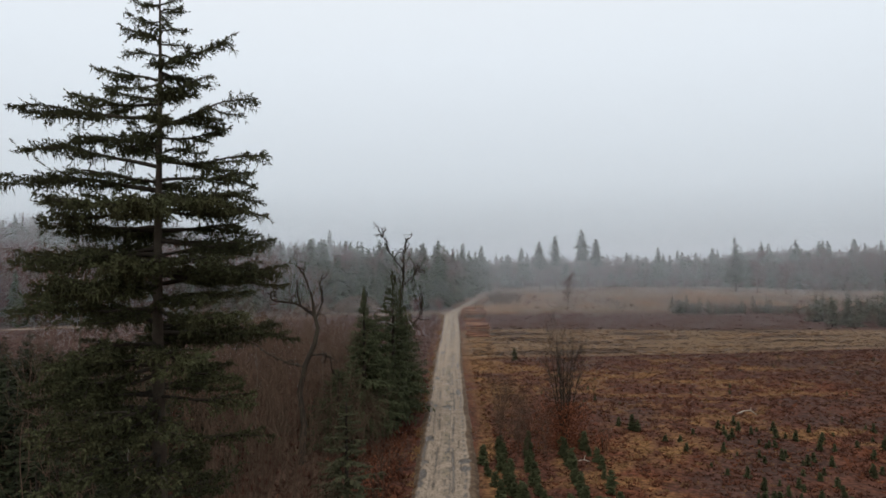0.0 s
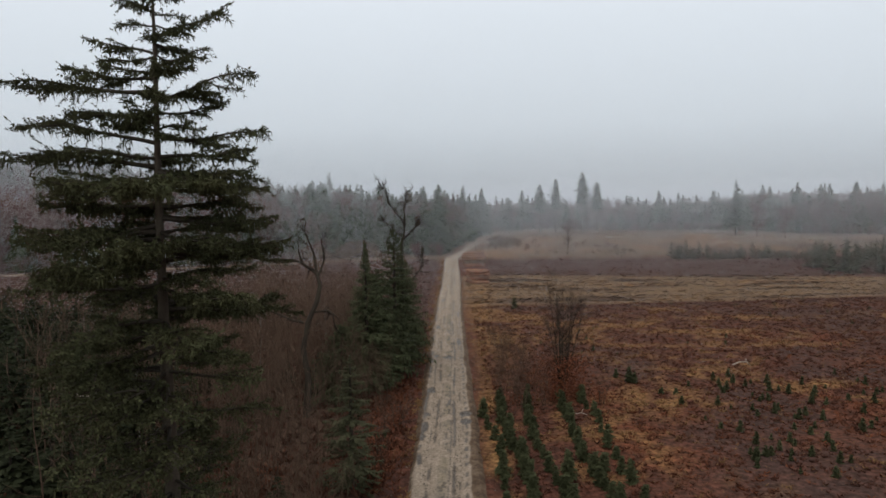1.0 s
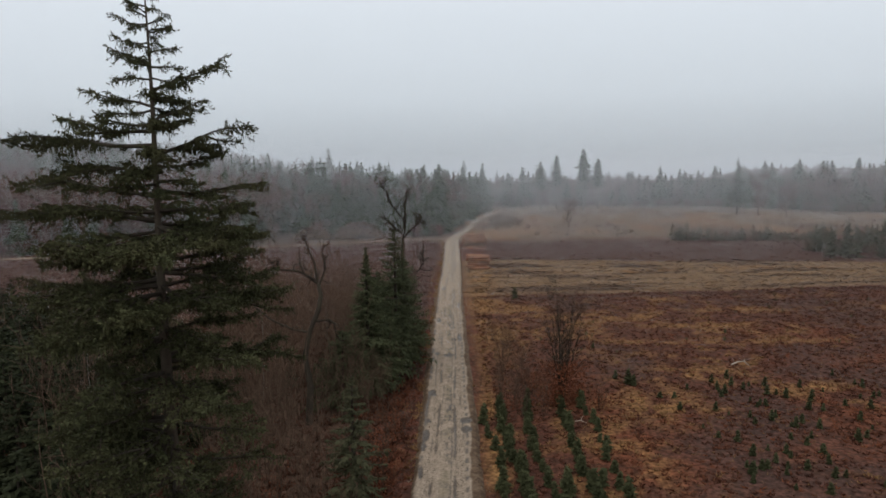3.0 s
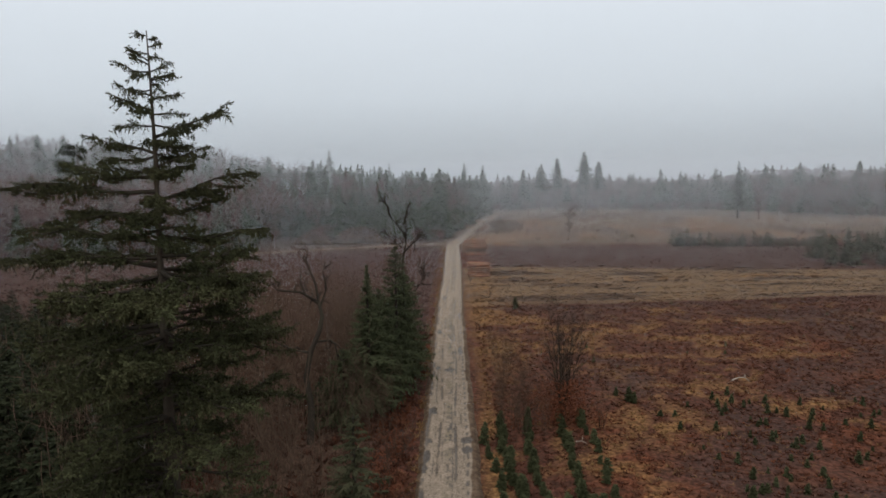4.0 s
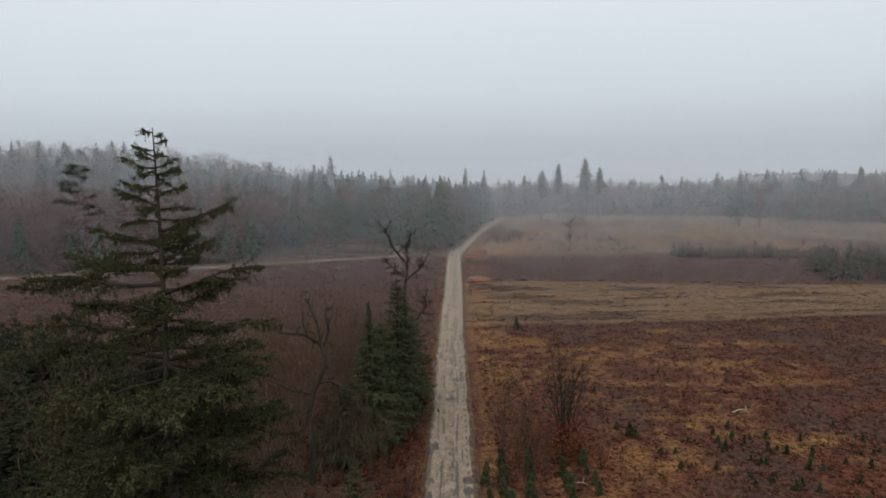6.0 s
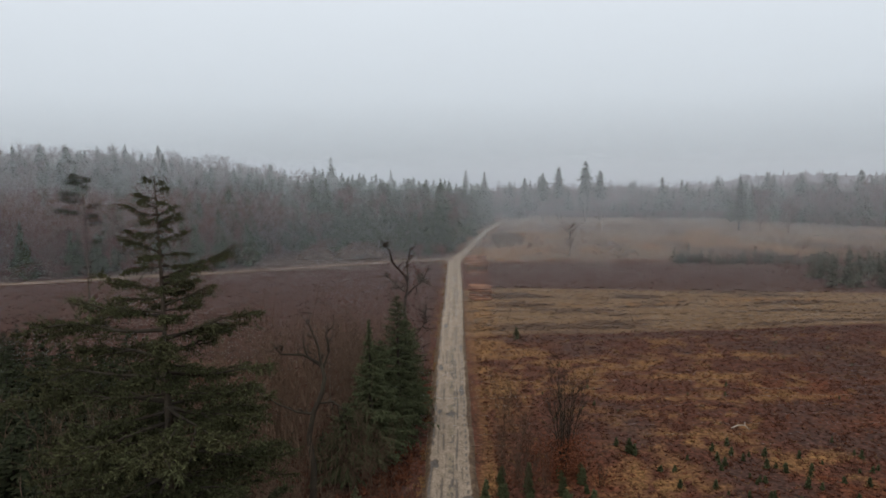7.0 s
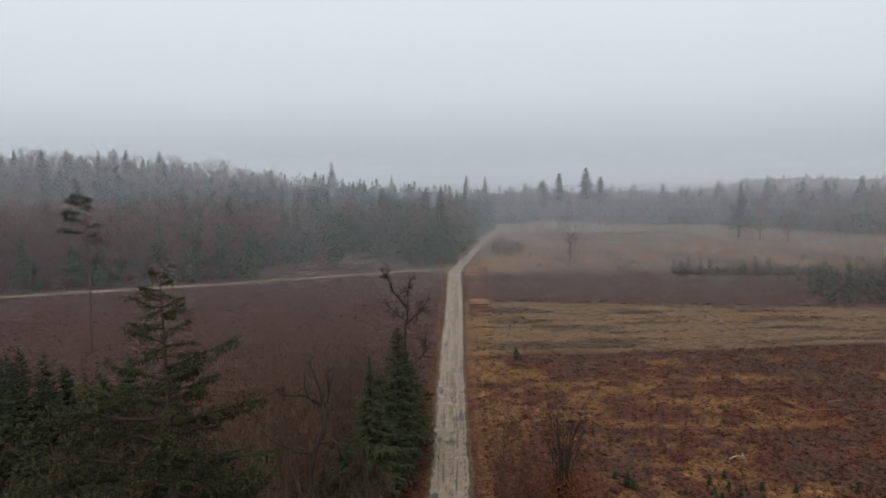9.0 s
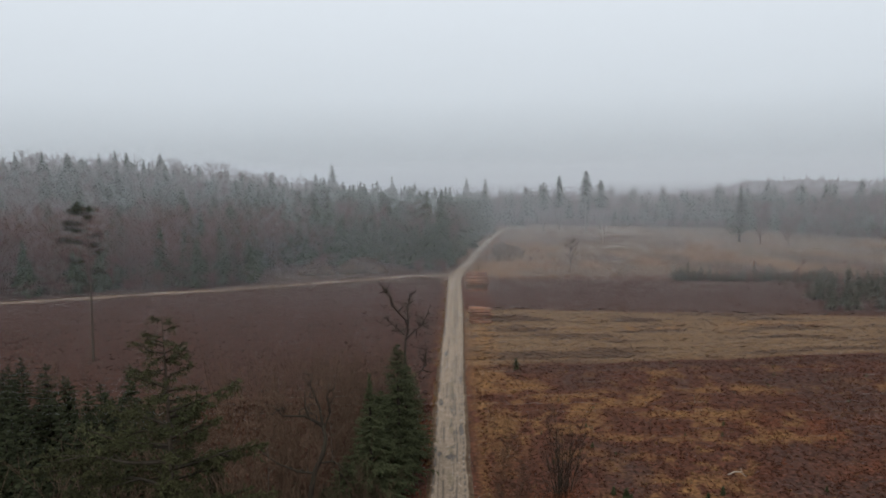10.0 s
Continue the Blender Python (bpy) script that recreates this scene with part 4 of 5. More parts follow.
# ---- lone pine past the scrub, with a thin crown ----
def lone_pine(x, y, high):
    rng = R(41)
    ob = thing("lone_pine", pose(x, y, ground_at(x, y)), "tall thin pine with a sparse one-sided crown", "tree")
    zs = np.linspace(0, 1, 10)
    part("trunk", tube(np.column_stack([0.5 * np.sin(zs * 2.4), 0 * zs, zs * (high - 0.4)]), 0.17 * (1 - zs) + 0.04, 7), SPRUCE_BARK, ob, smooth=True)
    for z, a, L, n in [(22.0, 200, 0.9, 5), (21.6, 20, 0.6, 4), (21.2, 175, 1.5, 7), (20.6, 320, 0.7, 3), (19.6, 185, 2.0, 6), (18.6, 170, 2.3, 8), (17.9, 10, 1.3, 3), (17.0, 190, 2.4, 8), (16.4, 80, 1.5, 4), (15.6, 5, 1.5, 3), (14.2, 195, 2.2, 2), (13.0, 350, 1.6, 2), (11.5, 185, 2.4, 2), (9.5, 178, 2.8, 1)]:
        a, L = radians(a), L * 1.35
        tip = np.array([math.cos(a) * L, math.sin(a) * L, 0.15 * L])
        base = np.array([0.5 * math.sin(z / high * 2.4), 0, z])
        wood = tube(np.array([base, base + tip * 0.5 + [0, 0, -0.1], base + tip]), [0.05, 0.035, 0.015], 4)
        b = part("bough", wood, BARK, ob)
        c = base + tip * rng.uniform(0.25, 1.1, (n * 40, 1)) + rng.normal(0, 1, (n * 40, 3)) * [0.30, 0.30, 0.19]
        part("foliage", blades(c, rng.normal(size=(n * 40, 3)) + [0, 0, 0.4], rng.uniform(0.22, 0.46, n * 40), 0.12, rng), YOUNG_PINE, b)["kind"] = "stuff"


lone_pine(-51.6, 87.4, 23.0)

# ---- trees out on the cleared ground ----
def far_bare(name, rng, x, y, high, spread, label, mat, stem):
    ob = thing(name, pose(x, y, ground_at(x, y) - 0.05), label, "tree")
    zs = np.linspace(0, 1, 7)
    part("trunk", tube(np.column_stack([np.cumsum(rng.normal(0, 0.03 * high / 3, 7)) * (zs > 0), 0 * zs, zs * high * 0.8]), stem * 0.7 * (1 - 0.85 * zs) + 0.02, 6), mat, ob, smooth=True)
    part("crown", misty_bare(rng, high, spread, 40, 420), mat, ob, "fine leafless twigs")


far_bare("lone_birch", R(61), 30.6, 166, 9.5, 2.3, "small lone bare tree on the cleared ground", TWIG, 0.09)
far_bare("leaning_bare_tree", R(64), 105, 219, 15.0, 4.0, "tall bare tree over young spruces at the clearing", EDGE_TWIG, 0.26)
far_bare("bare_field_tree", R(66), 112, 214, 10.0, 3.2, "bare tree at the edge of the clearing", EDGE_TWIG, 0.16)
spruce_thing("dead_topped_spruce", R(67), 99.5, 223, 19.8, 6.0, "tall ragged spruce with a dead spiky top", FAR_GREEN, bark=OAK_BARK, solid=False, bare=0.18, step=0.42, per=5, twigs=7, leaf=1.6, sparse=0.25, power=1.0, lift=0.2)
bare_thing("slim_bare_tree", R(62), 6.0, 152, 6.8, "slim bare young tree behind the log stack", OAK_BARK, crown_from=0.4, limbs=6, reach=0.12, depth=0, fine=5)
bare_thing("slim_bare_tree", R(63), -9.7, 167, 7.5, "slim bare tree beside the side track", OAK_BARK, crown_from=0.3, limbs=8, reach=0.16, depth=0, fine=6)
for i, (x, y, h, w, b) in enumerate([(59.1, 288, 27.6, 7.2, 0.48), (48.9, 299, 25.6, 6.6, 0.44), (66.8, 293, 23.5, 6.8, 0.46), (40.5, 292, 22.5, 6.4, 0.44), (35.0, 318, 20.5, 5.0, 0.3)]):
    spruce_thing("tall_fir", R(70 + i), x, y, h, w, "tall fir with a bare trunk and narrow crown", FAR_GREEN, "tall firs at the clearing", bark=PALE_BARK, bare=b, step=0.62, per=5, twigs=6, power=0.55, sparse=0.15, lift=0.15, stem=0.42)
for i, (x, y, h, w) in enumerate([(6.1, 356, 25.0, 7.6), (18.1, 387, 24.4, 7.8), (-72, 373, 27.5, 8.5), (-3.0, 352, 20, 7.0), (142.6, 342, 18.4, 4.6), (13, 345, 17, 5.2), (26, 372, 19, 5), (-40, 400, 24, 5.5), (160, 338, 19, 3)]):
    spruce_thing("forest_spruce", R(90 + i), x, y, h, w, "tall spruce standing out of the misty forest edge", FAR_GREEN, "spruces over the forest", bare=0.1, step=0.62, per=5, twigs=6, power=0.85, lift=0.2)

# ---- young spruces: hedge and clump at the field edge ----
rng = R(120)
kinds = []
for i in range(4):
    h = [4.2, 3.4, 5.0, 2.6][i]
    ob = spruce_thing("hedge_spruce", R(121 + i), 53.2 + i * 1.6, 153.0 - 0.3 * i, h, 1.5, "young dark spruce in a dense row", HEDGE, "young spruces at the field edge", bare=0.0, step=0.45, per=6, twigs=4, leaf=1.3)
    kinds.append(ob)
for i in range(70):
    x = 54 + 36 * i / 70 + rng.uniform(-0.6, 0.6)
    y = 152.6 - 0.12 * (x - 53) + rng.uniform(-0.5, 3.5)
    copy_thing(kinds[rng.integers(0, 4)], spin(x, y, ground_at(x, y) - 0.05, rng.uniform(0, 360), rng.uniform(0.5, 0.85) * (1 if x < 76 else 0.8)))
for i in range(60):
    x, y = rng.uniform(69.5, 96), rng.uniform(116, 142)
    x += (y - 116) * 0.25
    copy_thing(kinds[rng.integers(0, 4)], spin(x, y, ground_at(x, y) - 0.05, rng.uniform(0, 360), rng.uniform(0.8, 1.35)))

# ---- planted saplings on the heath ----
plants = []
for i in range(4):
    x, y = [(3.0, 31.0), (4.2, 33.2), (6.2, 30.6), (8.2, 31.5)][i]
    plants.append(spruce_thing("spruce_sapling", R(140 + i), x, y, [1.4, 1.2, 1.55, 1.05][i], [0.46, 0.42, 0.48, 0.40][i], "small planted spruce sapling in a row on the heath", SAPLING, "planted saplings", bare=0.0, step=0.12, per=6, twigs=4, leaf=0.8, lift=0.7, stem=0.02, sides=5, power=0.7))
rng = R(150)
for row, (x0, x1) in enumerate([(2.35, 3.3), (3.4, 4.6), (5.0, 6.4), (6.9, 8.6), (8.4, 10.2)]):
    n = [8, 20, 21, 20, 12][row]
    for i in range(n):
        s = i / n
        y = 27.5 + 17 * s + rng.uniform(-0.25, 0.25) + (row == 4) * 1.0
        x = x0 + (x1 - x0) * 0.35 + 0.3 * math.sin(s * 5 + row) + rng.uniform(-0.18, 0.18) + (1 - s) * (0.4 if row > 2 else 0)
        copy_thing(plants[rng.integers(0, 4)], spin(x, y, ground_at(x, y) - 0.03, rng.uniform(0, 360), rng.uniform(0.55, 0.92)))
for i in range(170):
    x, y = rng.uniform(15, 46), rng.uniform(26, 44) + rng.uniform(0, 6)
    if patchy(x, y, 9, 55) < 0.46:
        continue
    copy_thing(plants[rng.integers(0, 4)], spin(x, y, ground_at(x, y) - 0.03, rng.uniform(0, 360), rng.uniform(0.28, 0.56)))
for i in range(45):
    x, y = rng.uniform(5, 60), rng.uniform(48, 86)
    copy_thing(plants[rng.integers(0, 4)], spin(x, y, ground_at(x, y) - 0.03, rng.uniform(0, 360), rng.uniform(0.2, 0.4)))
for x, y, s in [(13.9, 47.6, 0.8), (14.2, 47.2, 0.6), (13.2, 48.8, 0.5), (8.5, 82.5, 1.0), (21.5, 47, 0.5)]:
    copy_thing(plants[2], spin(x, y, ground_at(x, y) - 0.03, 40 * x, s))

# ---- pine plantation behind the scrub ----
pines = []
for i in range(4):
    x, y = [(-30, 64), (-35, 66), (-41, 65), (-27, 60)][i]
    pines.append(spruce_thing("plantation_pine", R(160 + i), x, y, [5.4, 6.0, 5.0, 4.6][i], [1.7, 1.9, 1.7, 1.5][i], "young green plantation pine in a dense stand", YOUNG_PINE, "plantation pines", bare=0.04, step=0.45, per=5, twigs=4, leaf=1.4, power=0.65))
rng = R(170)
for i in range(430):
    x, y = rng.uniform(-66, -15), rng.uniform(26, 75)
    if x > -26 and patchy(x, y, 6, 61) < 0.5 or y > np.interp(x, [-66, -50, -34, -26, -16], [74, 72, 63, 56, 49]) + 6 * (patchy(x, y, 5, 62) - 0.5):
        continue
    copy_thing(pines[rng.integers(0, 4)], spin(x, y, ground_at(x, y) - 0.05, rng.uniform(0, 360), rng.uniform(0.75, 1.2)))

# ---- bare scrub: thousands of thin stems ----
def scrub(rng, high, stems, mat_fine=9):
    shapes = []
    for i in range(stems):
        a = rng.uniform(0, 2 * math.pi)
        store = {}
        branch_out(rng, (rng.normal(0, 0.25), rng.normal(0, 0.25), 0), (0.22 * math.cos(a), 0.22 * math.sin(a), 1), high * rng.uniform(0.7, 1.0), 0.022, 1, store, 0.12, (2, 4), 0.4, 3, 0, mat_fine)
        shapes += [q for v in store.values() for q in v]
    return joined(shapes)


rng = R(180)
bushes = [scrub(R(181 + i), [3.2, 4.0, 4.8, 2.4, 5.6][i], 3) for i in range(5)]
placed = []
while len(placed) < 560:
    x, y = -4.0 - 58 * rng.random() ** 1.5, rng.uniform(20, 77)
    if patchy(x, y, 7, 65) < 0.36 or (x > -5.2 and y > 48) or (x < -14 and rng.random() < 0.5) or (x < -10.5 and y < 34 and rng.random() < 0.9) or (x < -24 and rng.random() < 0.85) or math.hypot(x + 8, y - 18.5) < 0.8:
        continue
    tall = 0.5 + 0.8 * float(ease(-x, 3, 12)) * (1 - 0.55 * float(ease(y, 52, 76)))
    placed.append(plant(bushes[rng.integers(0, 5)], spin(x, y, ground_at(x, y) - 0.05, rng.uniform(0, 360), tall * rng.uniform(0.8, 1.15))))
tagged(new("bare_scrub", mesh_of("bare_scrub", *joined(placed), TWIG)), "dense leafless red-brown birch scrub", "scrub", kind="stuff")
for i, (x, y, h) in enumerate([(-11.8, 35, 6.5), (-14.5, 33, 7.2), (-10.2, 33, 6.0), (-17, 38, 7.5), (-13.3, 44, 7), (-12.6, 22.0, 7.2), (-20, 46, 8), (-7.4, 35.5, 5.5), (-24, 41, 8), (-9.5, 50, 6.5), (-15, 55, 6.5), (-6.6, 62, 5), (-8.8, 26, 5.4), (-16, 24, 6.8), (-21, 36, 7.6), (-6.2, 39, 5.2), (-11, 58, 6.2), (-18, 62, 6), (-27, 33, 7.5), (-14, 28.5, 6.6), (-10.8, 45.5, 6.8), (-19, 29, 7)]):
    bare_thing("young_birch", R(190 + i), x, y, h, "slender bare birch with a pale stem in the scrub", PALE_BARK if i % 5 == 4 else TWIG, "young birches in the scrub", crown_from=0.3, limbs=9, reach=0.22, depth=0, stem=0.04, fine=9)
snag = thing("broken_snag", pose(-12.5, 21.9, 0), "pale broken dead branch on a thin stem", "dead wood")
part("stem", tube([(0.1, 0, 0), (0, 0, 3.5), (-0.1, 0, 6.9)], [0.05, 0.04, 0.02], 6), OAK_BARK, snag, smooth=True)
part("branch", tube([(-0.7, 0, 7.2), (-0.3, 0, 7.0), (0.1, 0, 7.05), (0.35, 0, 7.2)], [0.02, 0.035, 0.04, 0.03], 6), DEADWOOD, snag, smooth=True)


# ---- the forest round the heath: more trees than anyone could count ----
def wood_trees():
    greens = [skirt_conifer(R(400 + i), [18, 21, 16, 23, 19, 14][i], [5.8, 6.2, 5.6, 6.2, 5.4, 5.4][i], 0.06, [13, 15, 12, 16, 14, 11][i], 6) for i in range(6)]
    bares = [misty_bare(R(420 + i), [15, 17, 13, 18, 14, 16][i], [4.6, 5.0, 4.2, 5.2, 4.0, 4.6][i]) for i in range(6)]
    return greens, bares


rng = R(430)
greens, bares = wood_trees()
green_trunks, green_crowns, bare_all = [], [[], []], [[], []]


def add_tree(x, y, green, size, deep):
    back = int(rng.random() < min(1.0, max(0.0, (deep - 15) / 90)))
    m = spin(x, y, ground_at(x, y) - 0.2, rng.uniform(0, 360), size)
    if green:
        t, c = greens[rng.integers(0, 6)]
        green_trunks.append(plant(t, m)), green_crowns[back].append(plant(c, m))
    else:
        bare_all[back].append(plant(bares[rng.integers(0, 6)], m))


def grove(x0, x1, y0, y1, step, inside):
    for gx0 in np.arange(x0, x1, step):
        for gy0 in np.arange(y0, y1, step):
            x, y = gx0 + rng.uniform(0, step), gy0 + rng.uniform(0, step)
            deep = inside(x, y)
            if deep is not None:
                yield x, y, deep


def west_depth(x, y):
    if x > min(float(track_x(y)) - 4.5, 16):
        return None
    front = float(side_y(min(x, -1))) + 7
    front = max(front, 183 + 3 * math.sin(x)) if -50 < x < -12 else max(front, 176) if x >= -12 else front
    return y - front


def east_depth(x, y):
    return y - float(east_edge(x)) if x > float(track_x(y)) + 4 else None


for lo, hi, step in ((0, 40, 3.3), (40, 120, 5.2), (120, 260, 7.5)):
    for x, y, deep in grove(-300, 20, 100, 470, step, west_depth):
        if lo <= deep < hi and not (abs(x) > 0.82 * y + 20):
            g = float(patchy(x, y, 35, 71)) + 0.2 * (x > -60) - 0.1 * (x < -90)
            green = rng.random() < (0.66 if g > 0.55 else 0.46 if g > 0.42 else 0.2) + 0.2 * (deep > 60) - 0.22 * (deep < 25 and x < -45) + 0.22 * (x > -75)
            add_tree(x, y, green, (rng.uniform(0.62, 0.95) if green else rng.uniform(0.82, 1.12)) * (0.75 + 0.25 * min(1, deep / 15)), deep)
for lo, hi, step in ((0, 40, 3.7), (40, 150, 7.5)):
    for x, y, deep in grove(10, 330, 195, 500, step, east_depth):
        if lo <= deep < hi and not (x > 0.78 * y + 25):
            g = float(patchy(x, y, 40, 72))
            green = rng.random() < (0.6 if g > 0.5 and x < 170 else 0.2)
            add_tree(x, y, green, (rng.uniform(0.5, 0.92) if green else rng.uniform(0.65, 0.92)) * (1.12 if x > 150 else 1.0) * (0.8 + 0.2 * min(1, deep / 15)), deep + 45)
shrubs = [misty_bare(R(440 + i), 3.0, 1.9, 22, 130) for i in range(5)]
for i in range(80):  # the wood closes behind the bend
    x, y = rng.uniform(13, 36), rng.uniform(317, 400)
    add_tree(x, y, rng.random() < 0.35, rng.uniform(0.62, 0.9), 30 + (y - 317) * 0.5)
for i in range(150):  # scrubby fringe of the wood
    x = rng.uniform(-200, 0)
    y = float(side_y(x)) + (rng.uniform(4, 9) if not -50 < x < -12 else rng.uniform(24, 32))
    bare_all[0].append(plant(shrubs[rng.integers(0, 5)], spin(x, y, ground_at(x, y) - 0.1, rng.uniform(0, 360), rng.uniform(0.6, 1.3))))
for i in range(260):
    x = rng.uniform(8, 220)
    y = float(east_edge(x)) - rng.uniform(0, 6)
    bare_all[0].append(plant(shrubs[rng.integers(0, 5)], spin(x, y, ground_at(x, y) - 0.1, rng.uniform(0, 360), rng.uniform(0.6, 1.2))))
for i in range(70):  # low bushes on the knoll and along the bend
    x, y = rng.uniform(14, 46) , rng.uniform(160, 200)
    if rng.random() < 0.5:
        x, y = rng.uniform(66, 130), rng.uniform(145, 175)
    elif y < 178:
        x, y = rng.uniform(8, 22), rng.uniform(180, 215)
    bare_all[0].append(plant(shrubs[rng.integers(0, 5)], spin(x, y, ground_at(x, y) - 0.1, rng.uniform(0, 360), rng.uniform(0.3, 0.6))))
# ---- the distance: a far ridge in the mist and the pale mist itself ----
a = np.linspace(0.30, 0.9, 900)
far = 560 + 60 * patchy(a * 40, a * 0, 6, 91)
top = 5 + 5 * patchy(a * 60, a * 0 + 3, 5, 92) + 11 * ease(a, 0.30, 0.46) + np.repeat(rng.random(180) ** 2, 5) * 5.0 * np.tile([0.25, 0.7, 1.0, 0.7, 0.25], 180)
foot = np.column_stack([np.sin(a) * far, np.cos(a) * far, land(np.sin(a) * far, np.cos(a) * far) - 2])
i = np.arange(899)
ridge = np.concatenate([foot, foot + np.outer(top + 2, [0, 0, 1])]), np.concatenate([np.column_stack([i, i + 1, i + 901]), np.column_stack([i, i + 901, i + 900])])
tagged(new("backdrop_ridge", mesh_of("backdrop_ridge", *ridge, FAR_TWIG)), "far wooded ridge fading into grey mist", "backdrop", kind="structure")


def mist(y0, y1, top, density):
    """Hanging mist: hair-thin wisps of droplets, sparse near the ground, denser higher up and gone above the treetops."""
    heights = [0, 6, 14, 24, 36, 48, top]
    dense = density * np.array([0.60, 0.76, 1.0, 1.0, 0.85, 0.45, 0.0])
    z = np.linspace(0, top, 600)
    total = np.concatenate([[0], np.cumsum(np.interp(z[1:], heights, dense) * (z[1] - z[0]))])
    Y, Z, T = [], [], []
    y, k = y0, 0
    while y < y1:
        step, thick = 0.006 * y, 5e-6 * y
        n = int(total[-1] * step / thick * (0.25 + 0.75 * float(ease(y, y0, y0 + 110))))
        at = (np.arange(n) + (k * 0.6180339887) % 1.0) / n
        Y.append(y + step * ((np.arange(n) * 0.7548777 + k * 0.5698403) % 1.0))
        Z.append(np.interp(at * total[-1], total, z))
        T.append(np.full(n, thick))
        y, k = y + step, k + 1
    Y, Z, T = np.concatenate(Y), np.concatenate(Z), np.concatenate(T)
    Z = np.maximum(Z, 0.05)
    half = 0.8 * Y + 40
    V = np.stack([np.column_stack([-half, Y, Z]), np.column_stack([half, Y, Z]), np.column_stack([half, Y, Z + T]), np.column_stack([-half, Y, Z + T])], 1).reshape(-1, 3)
    q = np.arange(len(Y))[:, None] * 4
    return V, np.concatenate([q + [[0, 1, 2]], q + [[0, 2, 3]]])


tagged(new("mist", mesh_of("mist", *mist(45, 2600, 66, 0.0021), MIST)), "pale grey mist hanging over heath and forest", "mist", kind="stuff")

woods = thing("forest_conifers", pose(0, 0, 0), "misty grey-green conifer forest round the heath", "forest", kind="stuff")
part("trunks", joined(green_trunks), SPRUCE_BARK, woods)["kind"] = "stuff"
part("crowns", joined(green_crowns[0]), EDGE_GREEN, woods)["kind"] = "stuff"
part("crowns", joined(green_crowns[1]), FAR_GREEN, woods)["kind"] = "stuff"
bare_woods = thing("forest_bare_trees", pose(0, 0, 0), "leafless grey-brown trees of the misty forest", "forest", kind="stuff")
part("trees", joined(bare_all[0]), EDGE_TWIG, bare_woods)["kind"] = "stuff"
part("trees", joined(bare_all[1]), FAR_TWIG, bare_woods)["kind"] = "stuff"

brush = []
for n, x0, x1, y0, y1, s in ((46, 12, 22, 184, 214, 0.7), (26, 41, 51, 154, 187, 0.42), (24, 22, 44, 163, 172, 0.35), (44, 54, 92, 150, 158, 0.5), (30, 69, 96, 113, 140, 0.75), (16, -48, -14, 172, 178, 0.5), (12, 2.5, 9, 146, 160, 0.25)):
    for i in range(n):
        x, y = rng.uniform(x0, x1), rng.uniform(y0, y1)
        brush.append(plant(shrubs[rng.integers(0, 5)], spin(x, y, ground_at(x, y) - 0.1, rng.uniform(0, 360), s * rng.uniform(0.6, 1.2))))
low_brush = []
for i in range(95):  # thin birch brush between the track and the beech
    x, y = rng.normal(5.0, 0.9), rng.uniform(40, 64)
    low_brush.append(plant(bushes[rng.integers(0, 5)], spin(x, y, ground_at(x, y) - 0.05, rng.uniform(0, 360), rng.uniform(0.3, 0.62) * (1 if y < 54 else 0.6))))
tagged(new("birch_brush", mesh_of("birch_brush", *joined(low_brush), TWIG)), "thin leafless birch brush beside the track", "brush", kind="stuff")
tagged(new("field_brush", mesh_of("field_brush", *joined(brush), BRUSH)), "leafless brown brush on the cleared fields", "brush", kind="stuff")

# ---- low growth on the heath ----
def tufts(rng, x, y, size, per, spread, width, up=1.0):
    n = len(x)
    k = np.repeat(np.arange(n), per)
    a = rng.uniform(0, 2 * math.pi, len(k))
    s = size[k]
    z = land(x, y)
    p = np.column_stack([x[k] + np.cos(a) * s * 0.3 * rng.random(len(k)), y[k] + np.sin(a) * s * 0.3 * rng.random(len(k)), z[k] - 0.02])
    d = np.column_stack([np.cos(a) * spread, np.sin(a) * spread, np.full(len(k), up)]) + rng.normal(0, 0.2, (len(k), 3))
    return spikes(p, d, s * rng.uniform(0.6, 1.1, len(k)), width * s, rng)


def field(rng, n, x0, x1, y0, y1, keep):
    x, y = rng.uniform(x0, x1, n), rng.uniform(y0, y1, n)
    ok = rng.random(n) < keep(x, y)
    return x[ok], y[ok]


rng = R(500)
shapes = []
x, y = field(rng, 62000, 2.6, 95, 22, 88, lambda x, y: (1 - covers(x, y)["straw"]) * (1 - covers(x, y)["mown"]) * ease(patchy(x, y, 0.8, 81), 0.30, 0.58))
shapes.append(tufts(rng, x, y, rng.uniform(0.10, 0.30, len(x)), 6, 0.85, 0.36, 0.85))
young_heather, shapes = shapes, []
x, y = field(rng, 20000, -110, -2.8, 66, 160, lambda x, y: ease(patchy(x, y, 2.5, 82), 0.35, 0.6) * (y < side_y(x) - 2.2))
shapes.append(tufts(rng, x, y, rng.uniform(0.16, 0.36, len(x)), 6, 0.9, 0.45, 0.7))
x, y = field(rng, 900, 12, 130, 158, 300, lambda x, y: 0.8 * ease(patchy(x, y, 7, 86), 0.5, 0.65))
shapes.append(tufts(rng, x, y, rng.uniform(0.2, 0.35, len(x)), 5, 0.9, 0.4, 0.6))
tagged(new("old_heather", mesh_of("old_heather", *joined(shapes), OLD_HEATHER)), "greyish-brown old heather on the cleared fields", "heather", kind="stuff")
shapes = young_heather
x, y = field(rng, 5000, 8, 100, 112, 158, lambda x, y: covers(x, y)["peat"] * ease(patchy(x, y, 2.5, 83), 0.35, 0.6))
shapes.append(tufts(rng, x, y, rng.uniform(0.16, 0.36, len(x)), 6, 0.9, 0.45, 0.7))
x, y = field(rng, 5000, -30, -2.3, 16, 70, lambda x, y: 0.8 + 0 * x)
